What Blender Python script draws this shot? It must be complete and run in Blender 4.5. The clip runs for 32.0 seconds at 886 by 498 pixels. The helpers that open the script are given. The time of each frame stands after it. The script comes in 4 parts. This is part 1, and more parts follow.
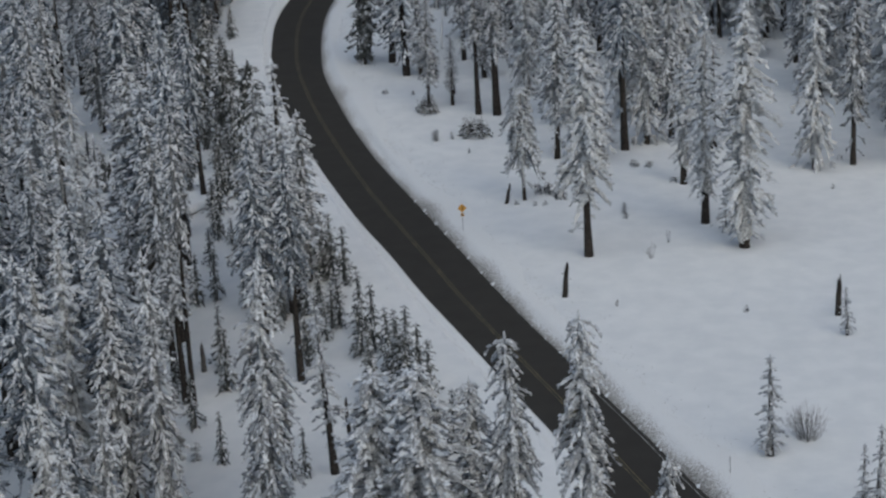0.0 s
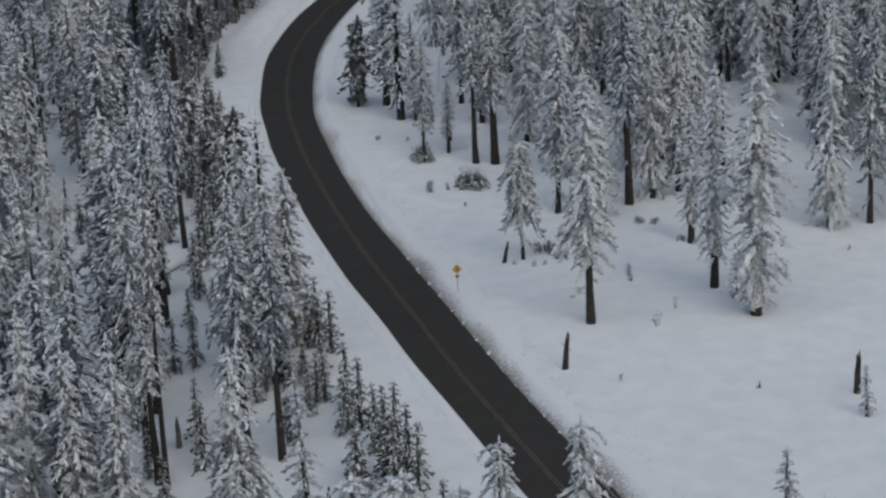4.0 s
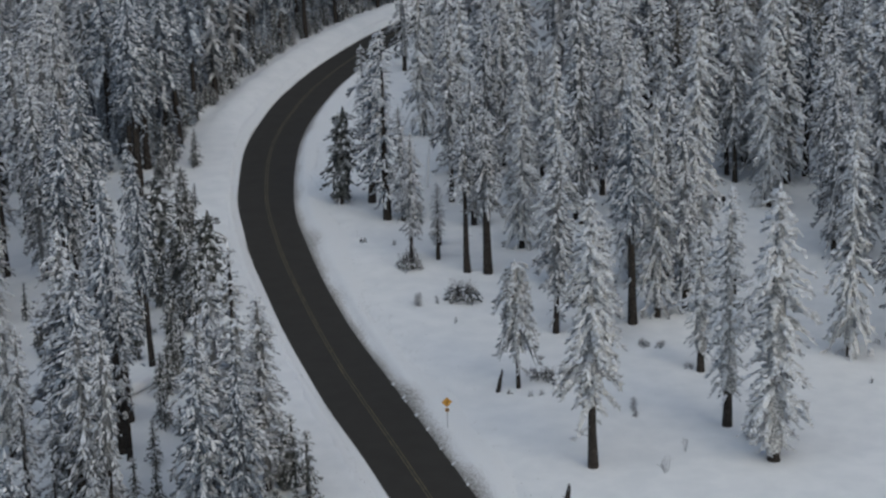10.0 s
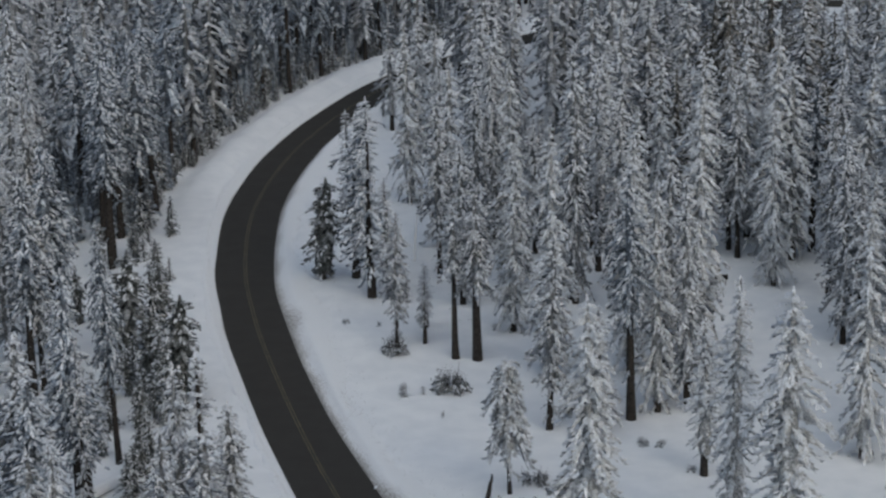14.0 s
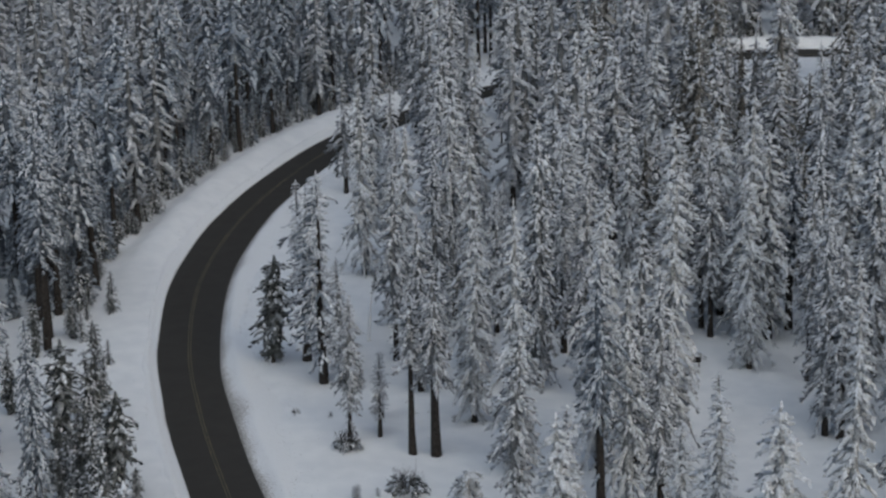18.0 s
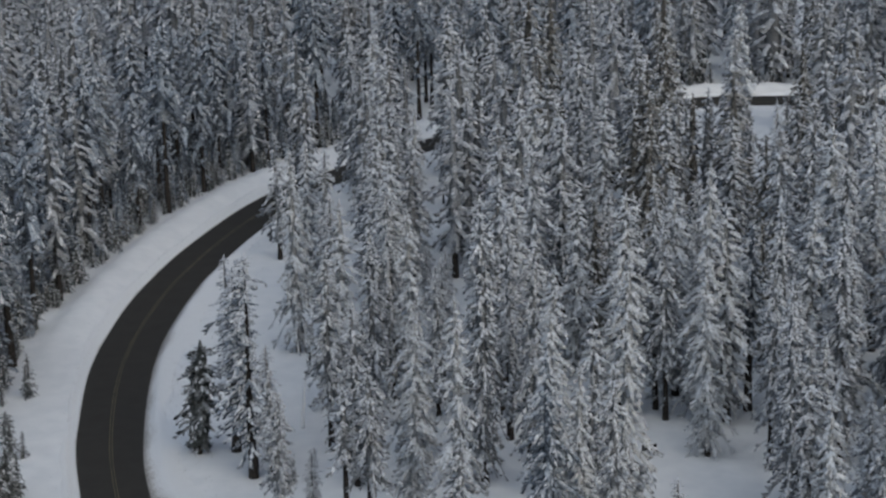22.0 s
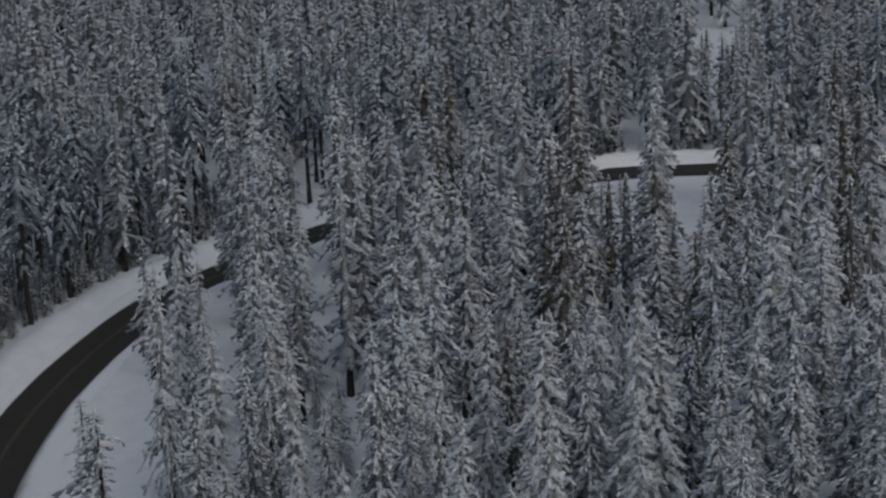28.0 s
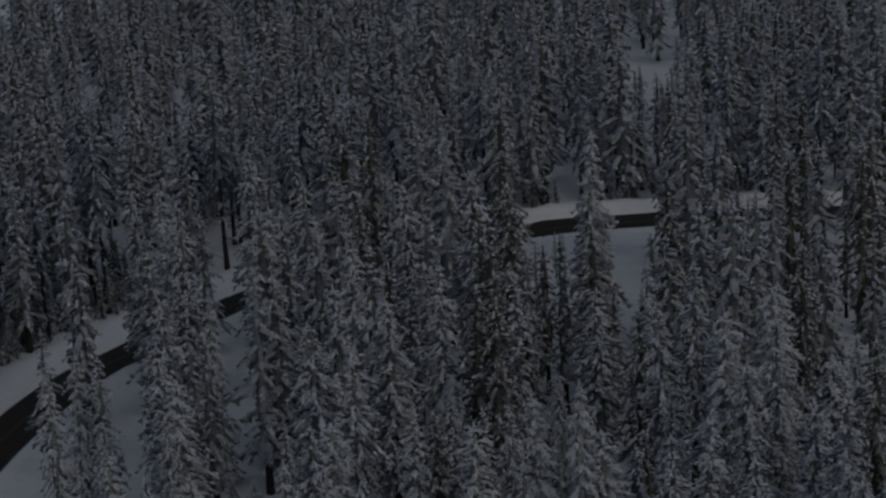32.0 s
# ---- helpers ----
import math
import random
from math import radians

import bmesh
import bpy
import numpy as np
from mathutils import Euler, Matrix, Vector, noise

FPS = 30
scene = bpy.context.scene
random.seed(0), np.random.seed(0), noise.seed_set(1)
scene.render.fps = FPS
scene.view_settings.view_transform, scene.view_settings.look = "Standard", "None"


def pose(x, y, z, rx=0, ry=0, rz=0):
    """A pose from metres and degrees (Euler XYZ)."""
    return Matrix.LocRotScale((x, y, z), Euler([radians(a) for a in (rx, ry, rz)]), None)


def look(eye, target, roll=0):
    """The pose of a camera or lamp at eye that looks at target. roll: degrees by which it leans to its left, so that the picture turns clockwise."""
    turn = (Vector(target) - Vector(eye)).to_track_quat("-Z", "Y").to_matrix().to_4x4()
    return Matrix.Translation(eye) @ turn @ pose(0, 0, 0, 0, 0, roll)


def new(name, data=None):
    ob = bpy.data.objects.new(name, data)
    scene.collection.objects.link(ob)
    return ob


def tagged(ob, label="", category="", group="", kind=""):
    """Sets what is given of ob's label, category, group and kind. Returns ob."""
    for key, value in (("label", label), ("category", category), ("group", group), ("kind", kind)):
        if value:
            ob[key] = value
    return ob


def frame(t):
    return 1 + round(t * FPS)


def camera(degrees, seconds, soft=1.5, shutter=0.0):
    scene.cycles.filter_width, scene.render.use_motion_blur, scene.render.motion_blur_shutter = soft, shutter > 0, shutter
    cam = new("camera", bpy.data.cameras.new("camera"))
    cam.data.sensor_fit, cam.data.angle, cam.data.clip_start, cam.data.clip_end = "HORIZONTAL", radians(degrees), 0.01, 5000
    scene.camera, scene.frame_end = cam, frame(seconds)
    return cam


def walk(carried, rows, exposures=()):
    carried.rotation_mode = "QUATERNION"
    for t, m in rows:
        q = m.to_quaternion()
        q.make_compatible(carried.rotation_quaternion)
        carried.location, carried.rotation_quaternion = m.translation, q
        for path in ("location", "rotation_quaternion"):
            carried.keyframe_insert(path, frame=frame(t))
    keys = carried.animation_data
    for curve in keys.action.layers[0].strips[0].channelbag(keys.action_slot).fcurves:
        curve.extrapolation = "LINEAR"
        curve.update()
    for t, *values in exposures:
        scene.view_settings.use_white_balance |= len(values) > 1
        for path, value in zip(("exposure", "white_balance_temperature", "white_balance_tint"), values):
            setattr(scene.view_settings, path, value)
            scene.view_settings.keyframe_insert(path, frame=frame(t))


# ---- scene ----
from collections import namedtuple

cam = camera(23.5, 32.0, soft=2.45)
PATH = [
    (0, (0.00, -0.00, 82.59), (-6.08, 282.96, -16.88), -3.39),
    (1, (-0.05, 2.98, 82.74), (-5.93, 286.09, -16.32), -3.24),
    (2, (0.11, 6.88, 82.64), (-5.72, 290.23, -15.76), -3.09),
    (3, (0.34, 11.00, 82.69), (-5.46, 294.50, -15.26), -2.94),
    (3.5, (0.49, 13.05, 82.78), (-5.36, 296.65, -14.90), -2.92),
    (5.5, (0.64, 20.33, 83.47), (-4.95, 304.37, -12.94), -2.76),
    (6, (0.63, 22.18, 83.68), (-4.83, 306.39, -12.23), -2.71),
    (7, (0.44, 25.93, 84.05), (-4.45, 310.51, -10.79), -2.50),
    (8, (0.21, 29.24, 84.32), (-4.14, 314.15, -9.51), -2.33),
    (9, (-0.06, 32.87, 84.72), (-3.73, 318.18, -7.93), -2.08),
    (10, (-0.43, 36.10, 85.07), (-3.35, 321.75, -6.55), -1.83),
    (11, (-0.48, 39.96, 85.70), (-2.96, 325.91, -4.99), -1.65),
    (12, (-0.44, 43.51, 86.41), (-2.67, 329.67, -3.66), -1.54),
    (13, (-0.16, 47.96, 86.85), (-2.21, 334.40, -2.30), -1.49),
    (13.5, (-0.10, 50.17, 87.09), (-1.87, 336.75, -1.62), -1.44),
    (15.5, (-0.16, 57.96, 88.50), (0.09, 344.94, 1.08), -1.33),
    (16, (-0.04, 60.20, 88.79), (0.90, 347.30, 1.76), -1.28),
    (17, (-0.04, 64.69, 89.12), (2.79, 352.07, 3.04), -1.22),
    (18, (0.30, 69.63, 89.31), (4.81, 357.27, 4.21), -1.20),
    (19, (0.70, 74.06, 89.48), (6.82, 361.92, 5.25), -1.22),
    (20, (1.04, 78.38, 90.10), (9.29, 366.43, 6.67), -1.19),
    (21, (1.34, 82.50, 90.63), (11.46, 370.66, 7.79), -1.24),
    (22, (1.69, 87.20, 91.22), (13.97, 375.48, 9.11), -1.24),
    (23, (2.23, 91.69, 91.77), (16.31, 380.03, 10.13), -1.32),
    (24, (2.68, 96.95, 92.08), (19.10, 385.38, 11.22), -1.45),
    (25, (3.49, 103.55, 91.96), (22.15, 392.07, 11.89), -1.68),
    (25.5, (3.65, 106.74, 91.78), (23.29, 395.25, 11.95), -1.75),
    (27.5, (5.02, 119.70, 91.77), (29.63, 408.29, 13.58), -2.21),
    (28, (5.46, 122.63, 91.75), (31.25, 411.25, 14.06), -2.29),
    (29, (6.33, 128.47, 92.00), (34.54, 417.05, 15.03), -2.59),
    (30, (7.08, 133.34, 92.24), (37.44, 421.86, 15.85), -2.82),
    (31, (8.10, 138.75, 92.77), (40.91, 427.15, 16.92), -3.09),
    (32, (9.37, 144.37, 93.83), (44.44, 432.53, 18.11), -3.41),
]
walk(cam, [(t, look(eye, target, roll)) for t, eye, target, roll in PATH],
     exposures=[(0.0, -0.28, 5950.0, 5.0), (20.0, -0.25, 5950.0, 5.5), (26.0, -0.45, 5980.0, 6.8), (28.0, -0.82, 6020.0, 7.6), (30.0, -1.47, 5950.0, 8.0), (31.0, -1.87, 5920.0, 8.0), (32.0, -2.28, 5880.0, 8.0)])

# ---- light: an overcast winter sky ----
world = bpy.data.worlds.new("overcast_sky")
scene.world = world
world.use_nodes = True
wn = world.node_tree.nodes
sky = wn.new("ShaderNodeTexSky")
sky.sky_type = "NISHITA"
sky.sun_disc = False
sky.sun_elevation, sky.sun_rotation = radians(35), radians(150)
sky.dust_density, sky.air_density = 4.0, 1.0
wn["Background"].inputs["Strength"].default_value = 0.10
world.node_tree.links.new(sky.outputs[0], wn["Background"].inputs["Color"])
sun = new("sun", bpy.data.lights.new("sun", "SUN"))
sun.data.energy, sun.data.angle, sun.data.color = 0.8, radians(60), (1.0, 0.97, 0.93)
sun.matrix_world = look((0, 0, 50), (0.35, 0.6, 49.0))


# ---- materials ----
def material(name, rough=0.9):
    m = bpy.data.materials.new(name)
    m.use_nodes = True
    b = m.node_tree.nodes["Principled BSDF"]
    b.inputs["Roughness"].default_value = rough
    b.inputs["Specular IOR Level"].default_value = 0.2
    return m, m.node_tree.nodes, m.node_tree.links, b


def noise_node(nodes, links, scale, detail=4.0, space="Object", rough=0.55):
    tc = nodes.new("ShaderNodeTexCoord")
    n = nodes.new("ShaderNodeTexNoise")
    n.inputs["Scale"].default_value, n.inputs["Detail"].default_value = scale, detail
    n.inputs["Roughness"].default_value = rough
    links.new(tc.outputs[space], n.inputs["Vector"])
    return n


def ramp(nodes, links, source, stops):
    r = nodes.new("ShaderNodeValToRGB")
    e = r.color_ramp.elements
    while len(e) < len(stops):
        e.new(0.5)
    for el, (p, c) in zip(e, stops):
        el.position, el.color = p, (*c, 1)
    links.new(source, r.inputs[0])
    return r


def bump(nodes, links, source, b, strength, distance):
    n = nodes.new("ShaderNodeBump")
    n.inputs["Strength"].default_value, n.inputs["Distance"].default_value = strength, distance
    links.new(source, n.inputs["Height"])
    links.new(n.outputs[0], b.inputs["Normal"])


def two_tone(name, lo, hi, scale, rough=0.9, bumps=(0.3, 0.05), detail=5.0, at=(0.35, 0.65)):
    m, nodes, links, b = material(name, rough)
    n = noise_node(nodes, links, scale, detail)
    r = ramp(nodes, links, n.outputs["Fac"], [(at[0], lo), (at[1], hi)])
    links.new(r.outputs[0], b.inputs["Base Color"])
    bump(nodes, links, n.outputs["Fac"], b, *bumps)
    return m


SNOW = two_tone("snow", (0.757, 0.777, 0.793), (0.826, 0.84, 0.85), 0.35, 0.8, (0.06, 0.1))
BARK = two_tone("bark", (0.018, 0.016, 0.0145), (0.052, 0.046, 0.041), 3.0, 0.95, (0.8, 0.1))
ASPHALT = two_tone("wet_asphalt", (0.0395, 0.0375, 0.0335), (0.0455, 0.0430, 0.0385), 0.35, 0.95, (0.05, 0.01))
YELLOW = two_tone("yellow_road_paint", (0.07, 0.064, 0.045), (0.20, 0.165, 0.09), 1.0, 0.8)


def foliage(name, stops, fine, normal_gain, island_gain):
    """Needles and lying snow, patchy at two scales; how much snow shows also varies from bough to bough and from tree to tree."""
    m, nodes, links, b = material(name, 0.9)
    n = noise_node(nodes, links, fine, 6.0, rough=0.65)
    g = nodes.new("ShaderNodeNewGeometry")
    sep = nodes.new("ShaderNodeSeparateXYZ")
    links.new(g.outputs["Normal"], sep.inputs[0])
    info = nodes.new("ShaderNodeObjectInfo")

    def calc(op, a, c, k=None):
        q = nodes.new("ShaderNodeMath")
        q.operation = op
        for slot, v in zip(q.inputs, (a, c, k)):
            if v is None:
                continue
            if isinstance(v, float):
                slot.default_value = v
            else:
                links.new(v, slot)
        return q.outputs[0]

    up = calc("ABSOLUTE", sep.outputs["Z"], None)
    value = calc("MULTIPLY_ADD", up, normal_gain, n.outputs["Fac"])
    value = calc("MULTIPLY_ADD", g.outputs["Random Per Island"], island_gain, value)
    value = calc("MULTIPLY_ADD", info.outputs["Random"], 0.06, value)
    r = ramp(nodes, links, value, stops)
    links.new(r.outputs[0], b.inputs["Base Color"])
    bump(nodes, links, n.outputs["Fac"], b, 0.6, 0.15)
    return m


NEEDLES = foliage("fir_needles_dusted_with_snow", [(0.47, (0.050, 0.054, 0.055)), (0.65, (0.175, 0.182, 0.189)), (0.86, (0.46, 0.48, 0.51))], 5.0, 0.22, 0.2)
FROSTED = foliage("needles_thick_with_rime", [(0.46, (0.07, 0.073, 0.073)), (0.62, (0.24, 0.247, 0.252)), (0.80, (0.62, 0.64, 0.655))], 5.0, 0.22, 0.2)
# Rimed needles; the blue-grey tone of shaded frost is put into their colour.
BLUE_NEEDLES = foliage("rimed_needles_in_shade_blue", [(0.50, (0.036, 0.040, 0.044)), (0.68, (0.108, 0.124, 0.147)), (0.90, (0.38, 0.425, 0.48))], 4.2, 0.22, 0.2)
RUSTY_NEEDLES = foliage("brown_dying_needles", [(0.50, (0.043, 0.041, 0.036)), (0.70, (0.112, 0.107, 0.097)), (0.92, (0.36, 0.36, 0.35))], 4.2, 0.22, 0.2)
DARK_NEEDLES = foliage("dark_bare_needles", [(0.55, (0.030, 0.034, 0.032)), (0.74, (0.095, 0.102, 0.10)), (0.95, (0.36, 0.37, 0.38))], 3.6, 0.22, 0.2)
TREE_SNOW = foliage("snow_caught_on_boughs", [(0.42, (0.24, 0.25, 0.262)), (0.56, (0.43, 0.455, 0.487)), (0.80, (0.73, 0.76, 0.80))], 5.5, 0.18, 0.22)


# ---- the road's line and the lie of the land ----
LINE = np.array([(82.6, -45.4), (59.8, 24.8), (37, 95), (14.2, 165.2), (9.6, 179.8), (-1, 212.5), (-7.3, 234), (-14.8, 260.2), (-21.2, 287), (-25.4, 308), (-28.5, 330), (-29.6, 358), (-26.9, 386), (-21.8, 409.5), (-14.8, 431.5), (-8.4, 446), (-2, 455), (16, 478.5), (40, 499), (72, 508.5), (88, 508.3), (112, 504), (165, 488), (280, 440)])


def smooth_line(pts, n=12):
    out = []
    p = np.vstack([2 * pts[0] - pts[1], pts, 2 * pts[-1] - pts[-2]])
    for i in range(1, len(p) - 2):
        for k in range(n):
            t = k / n
            a, b, c, d = p[i - 1], p[i], p[i + 1], p[i + 2]
            out.append(0.5 * (2 * b + (c - a) * t + (2 * a - 5 * b + 4 * c - d) * t * t + (3 * b - a - 3 * c + d) * t ** 3))
    return np.array(out + [pts[-1]])


CENTRE = smooth_line(LINE)
HALF = 4.15


def road_distance(x, y):
    """Distance from the road's middle, plus on its left side and minus on its right, going away from the start."""
    x, y = np.atleast_1d(x).astype(float), np.atleast_1d(y).astype(float)
    best = np.full(x.shape, 1e9)
    side = np.zeros(x.shape)
    for a, b in zip(CENTRE[:-1], CENTRE[1:]):
        ab = b - a
        t = np.clip(((x - a[0]) * ab[0] + (y - a[1]) * ab[1]) / (ab @ ab), 0, 1)
        dx, dy = x - a[0] - t * ab[0], y - a[1] - t * ab[1]
        d = dx * dx + dy * dy
        m = d < best
        best = np.where(m, d, best)
        side = np.where(m, np.sign(ab[0] * dy - ab[1] * dx), side)
    return np.sqrt(best) * np.where(side == 0, 1, side)


def ripple(x, y):
    return 0.13 * np.sin(x * 0.11 + 1.3 * np.sin(y * 0.05)) * np.sin(y * 0.083 + 0.7) + 0.04 * np.sin(x * 0.37 + y * 0.21) * np.sin(y * 0.45 - x * 0.13)


def step(a, b, v):
    t = np.clip((v - a) / (b - a), 0, 1)
    return t * t * (3 - 2 * t)


def land(x, y):
    d = road_distance(x, y)
    x, y = np.atleast_1d(x).astype(float), np.atleast_1d(y).astype(float)
    a = np.abs(d)
    wide = 2.3 * step(30, 55, x) * step(440, 470, y)
    z = -0.25 + 1.0 * step(4.1 + wide, 5.6 + wide, a) + ripple(x, y) * step(6, 16, a)
    # a plough bank on the outside of the bend, and a fall of the ground into the wood behind it
    bank = step(5.5, 8.5, d) * (1 - step(10.5, 12.5, d)) * step(355, 380, y)
    lumps = np.sin(x * 0.9 + np.sin(y * 0.6)) * np.sin(y * 0.7 + np.sin(x * 0.5)) + 0.6 * np.sin(x * 1.7 - y * 0.4) * np.sin(y * 1.5 + 1)
    z = z + 1.2 * bank + 0.22 * bank * lumps
    z = z - 0.11 * np.clip(d - 11, 0, 45) * (1 - step(340, 420, y))
    z = z - 0.02 * np.clip(-d - 15, 0, 60) * (1 - step(300, 360, y))
    return z


def axis(lo, hi, fine, ends):
    mid = np.arange(lo, hi + 0.01, fine)
    grow = fine * np.cumsum(1.35 ** np.arange(1, 22))
    before, after = lo - grow, hi + grow
    return np.concatenate([before[before > ends[0]][::-1], mid, after[after < ends[1]]])


def mesh_object(name, verts, faces, mat, parent=None, smooth=True):
    me = bpy.data.meshes.new(name)
    me.from_pydata(np.asarray(verts).tolist(), [], faces if isinstance(faces, list) else np.asarray(faces).tolist())
    if smooth:
        me.polygons.foreach_set("use_smooth", [True] * len(me.polygons))
    me.materials.append(mat)
    ob = new(name, me)
    ob.parent = parent
    return ob


gx, gy = axis(-95, 150, 1.3, (-2500, 2500)), axis(20, 560, 1.3, (-900, 4000))
GX, GY = np.meshgrid(gx, gy)
GZ = land(GX.ravel(), GY.ravel())
gi = np.arange(len(gx) * len(gy)).reshape(len(gy), len(gx))
quads = np.stack([gi[:-1, :-1], gi[:-1, 1:], gi[1:, 1:], gi[1:, :-1]], -1).reshape(-1, 4)
ground = tagged(mesh_object("ground", np.c_[GX.ravel(), GY.ravel(), GZ], quads, SNOW), "deep untracked snow over gently rolling ground", "ground", kind="structure")


def ploughed_snow():
    """Snow thrown up by the plough: brown slush by the asphalt thins out into specks of grit."""
    m, nodes, links, b = material("ploughed_snow_with_grit", 0.85)
    n = noise_node(nodes, links, 5.0, 9.0, rough=0.7)
    at = nodes.new("ShaderNodeAttribute")
    at.attribute_name = "grit"
    less = nodes.new("ShaderNodeMath")
    less.operation = "MULTIPLY_ADD"
    less.inputs[1].default_value = -0.34
    links.new(at.outputs["Fac"], less.inputs[0])
    links.new(n.outputs["Fac"], less.inputs[2])
    r = ramp(nodes, links, less.outputs[0], [(0.12, (0.15, 0.14, 0.125)), (0.30, (0.50, 0.49, 0.475)), (0.40, (0.80, 0.815, 0.825))])
    links.new(r.outputs[0], b.inputs["Base Color"])
    bump(nodes, links, n.outputs["Fac"], b, 0.35, 0.08)
    return m


PLOUGHED = ploughed_snow()
GRIT = two_tone("gritty_ploughed_snow", (0.13, 0.12, 0.11), (0.42, 0.41, 0.40), 1.6, 0.9, (0.6, 0.2), 6.0, (0.3, 0.6))
WHITE_PAINT = two_tone("worn_white_road_paint", (0.10, 0.10, 0.10), (0.42, 0.42, 0.41), 1.2, 0.8)
ROAD_HALF = HALF + 2.3 * step(30, 55, CENTRE[:, 0]) * step(440, 470, CENTRE[:, 1])


def strip(offset_a, offset_b, z):
    """A flat band along the road between two distances from its middle, plus to the left."""
    t = np.gradient(CENTRE, axis=0)
    t /= np.linalg.norm(t, axis=1)[:, None]
    nrm = np.c_[-t[:, 1], t[:, 0]]
    a, b = (CENTRE + nrm * np.broadcast_to(o, len(CENTRE))[:, None] for o in (offset_a, offset_b))
    v = np.r_[np.c_[a, np.full(len(a), z)], np.c_[b, np.full(len(b), z)]]
    n = len(a)
    return v, [(i, i + n, i + n + 1, i + 1) for i in range(n - 1)]


def berm(side, inner, outer, height, seed):
    """The ridge of ploughed snow along one edge of the road, lumpy with clods and grit."""
    rng = np.random.default_rng(seed)
    t = np.gradient(LONG, axis=0)
    t /= np.linalg.norm(t, axis=1)[:, None]
    nrm = np.c_[-t[:, 1], t[:, 0]] * side
    n, m = len(LONG), 10
    u = np.linspace(0, 1, m)
    inset = 0.6 * step(150, 190, LONG[:, 1]) * (1 - step(200, 262, LONG[:, 1])) if side > 0 else 0.6 * step(255, 275, LONG[:, 1]) * (1 - step(315, 345, LONG[:, 1]))
    inner = inner - inset
    reach = (outer - inner)[:, None] * (1 + 0.25 * np.sin(run * 0.09) + 0.12 * np.sin(run * 0.31 + 1))[:, None]
    offs = (inner + LONG_EXTRA)[:, None] + reach * u[None, :] + rng.normal(0, 0.07, (n, m)) * (u > 0.2) * (u < 0.9) + 0.05 * np.sin(run * 0.23)[:, None]
    x, y = LONG[:, :1] + nrm[:, :1] * offs, LONG[:, 1:] + nrm[:, 1:] * offs
    z = land(x.ravel(), y.ravel()).reshape(n, m)
    hump = np.sin(math.pi * np.clip(u, 0.03, 1) ** 0.55) * 0.9 + 0.1 * (1 - u)
    z = np.maximum(z, 0.0) + (height * hump - 0.03 - 0.08 * u) * np.where(u > 0.25, rng.uniform(0.9, 1.1, (n, 1)), 1.0) + rng.normal(0, 0.035, (n, m)) * hump * (u > 0.25)
    z[:, 0] = -0.06
    z[:, -1] = z[:, -1] - 0.1
    idx = np.arange(n * m).reshape(n, m)
    q = np.stack([idx[:-1, :-1], idx[:-1, 1:], idx[1:, 1:], idx[1:, :-1]], -1).reshape(-1, 4)
    if side > 0:
        q = q[:, ::-1]
    return np.c_[x.ravel(), y.ravel(), z.ravel()], q


seg = np.r_[0, np.cumsum(np.linalg.norm(np.diff(CENTRE, axis=0), axis=1))]
run = np.arange(5, 768, 0.6)
LONG = np.c_[np.interp(run, seg, CENTRE[:, 0]), np.interp(run, seg, CENTRE[:, 1])]
LONG_EXTRA = 2.3 * step(30, 55, LONG[:, 0]) * step(440, 470, LONG[:, 1])
for side, outer, height, seed in ((-1, 8.6, 0.34, 3), (1, 6.2, 0.26, 4)):
    bv, bq = berm(side, 4.05, outer, height, seed)
    bank = mesh_object("snow_berm", bv, bq, PLOUGHED)
    row, column = np.divmod(np.arange(len(bv)), 10)
    wander = 0.16 * (np.sin(run * 0.21) + np.sin(run * 0.53 + 2))
    spread = (0.42 + 0.5 * wander if side < 0 else 0.10 + 0.2 * wander)[row]
    grit = np.clip(1 - column / 9 / np.maximum(spread, 0.05), 0, 1) ** (1.5 if side < 0 else 1.0)
    bank.data.attributes.new("grit", "FLOAT", "POINT").data.foreach_set("value", grit.astype(np.float32))
    tagged(bank, "rough ridge of ploughed snow along the asphalt edge" if side < 0 else "clean ridge of ploughed snow along the asphalt edge", "snow bank", kind="structure")

# clods of gritty snow thrown out by the plough, fewer away from the road
rng = np.random.default_rng(21)
count = 12000
run_at = (290 + (len(LONG) - 294) * rng.random(count) ** 1.5).astype(int)
tang = np.gradient(LONG, axis=0)[run_at]
tang /= np.linalg.norm(tang, axis=1)[:, None]
side = np.where(rng.random(count) < 0.9, -1.0, 1.0)
off = (4.9 + LONG_EXTRA[run_at] + np.minimum(rng.exponential(1.3, count), 7.0) * np.where(side < 0, 1, 0.4)) * side
cx, cy = LONG[run_at, 0] - tang[:, 1] * off, LONG[run_at, 1] + tang[:, 0] * off
cz = np.maximum(land(cx, cy), 0) + 0.2 * np.exp(-(abs(off) - 4.3) / 2)
size = rng.uniform(0.02, 0.065, count) * np.where(side < 0, 1, 0.8)
oct_v = np.array([(1, 0, 0), (0, 1, 0), (-1, 0, 0), (0, -1, 0), (0, 0, 0.8), (0, 0, -0.8)])
oct_f = np.array([(0, 1, 4), (1, 2, 4), (2, 3, 4), (3, 0, 4), (1, 0, 5), (2, 1, 5), (3, 2, 5), (0, 3, 5)])
clods_v = (oct_v[None] * rng.uniform(0.6, 1.4, (count, 6, 3)) * size[:, None, None] + np.c_[cx, cy, cz][:, None]).reshape(-1, 3)
clods_f = (oct_f[None] + 6 * np.arange(count)[:, None, None]).reshape(-1, 3)
tagged(mesh_object("snow_clods", clods_v, clods_f, GRIT, smooth=False), "clods of gritty snow strewn along the road edge", "snow clods", kind="stuff")

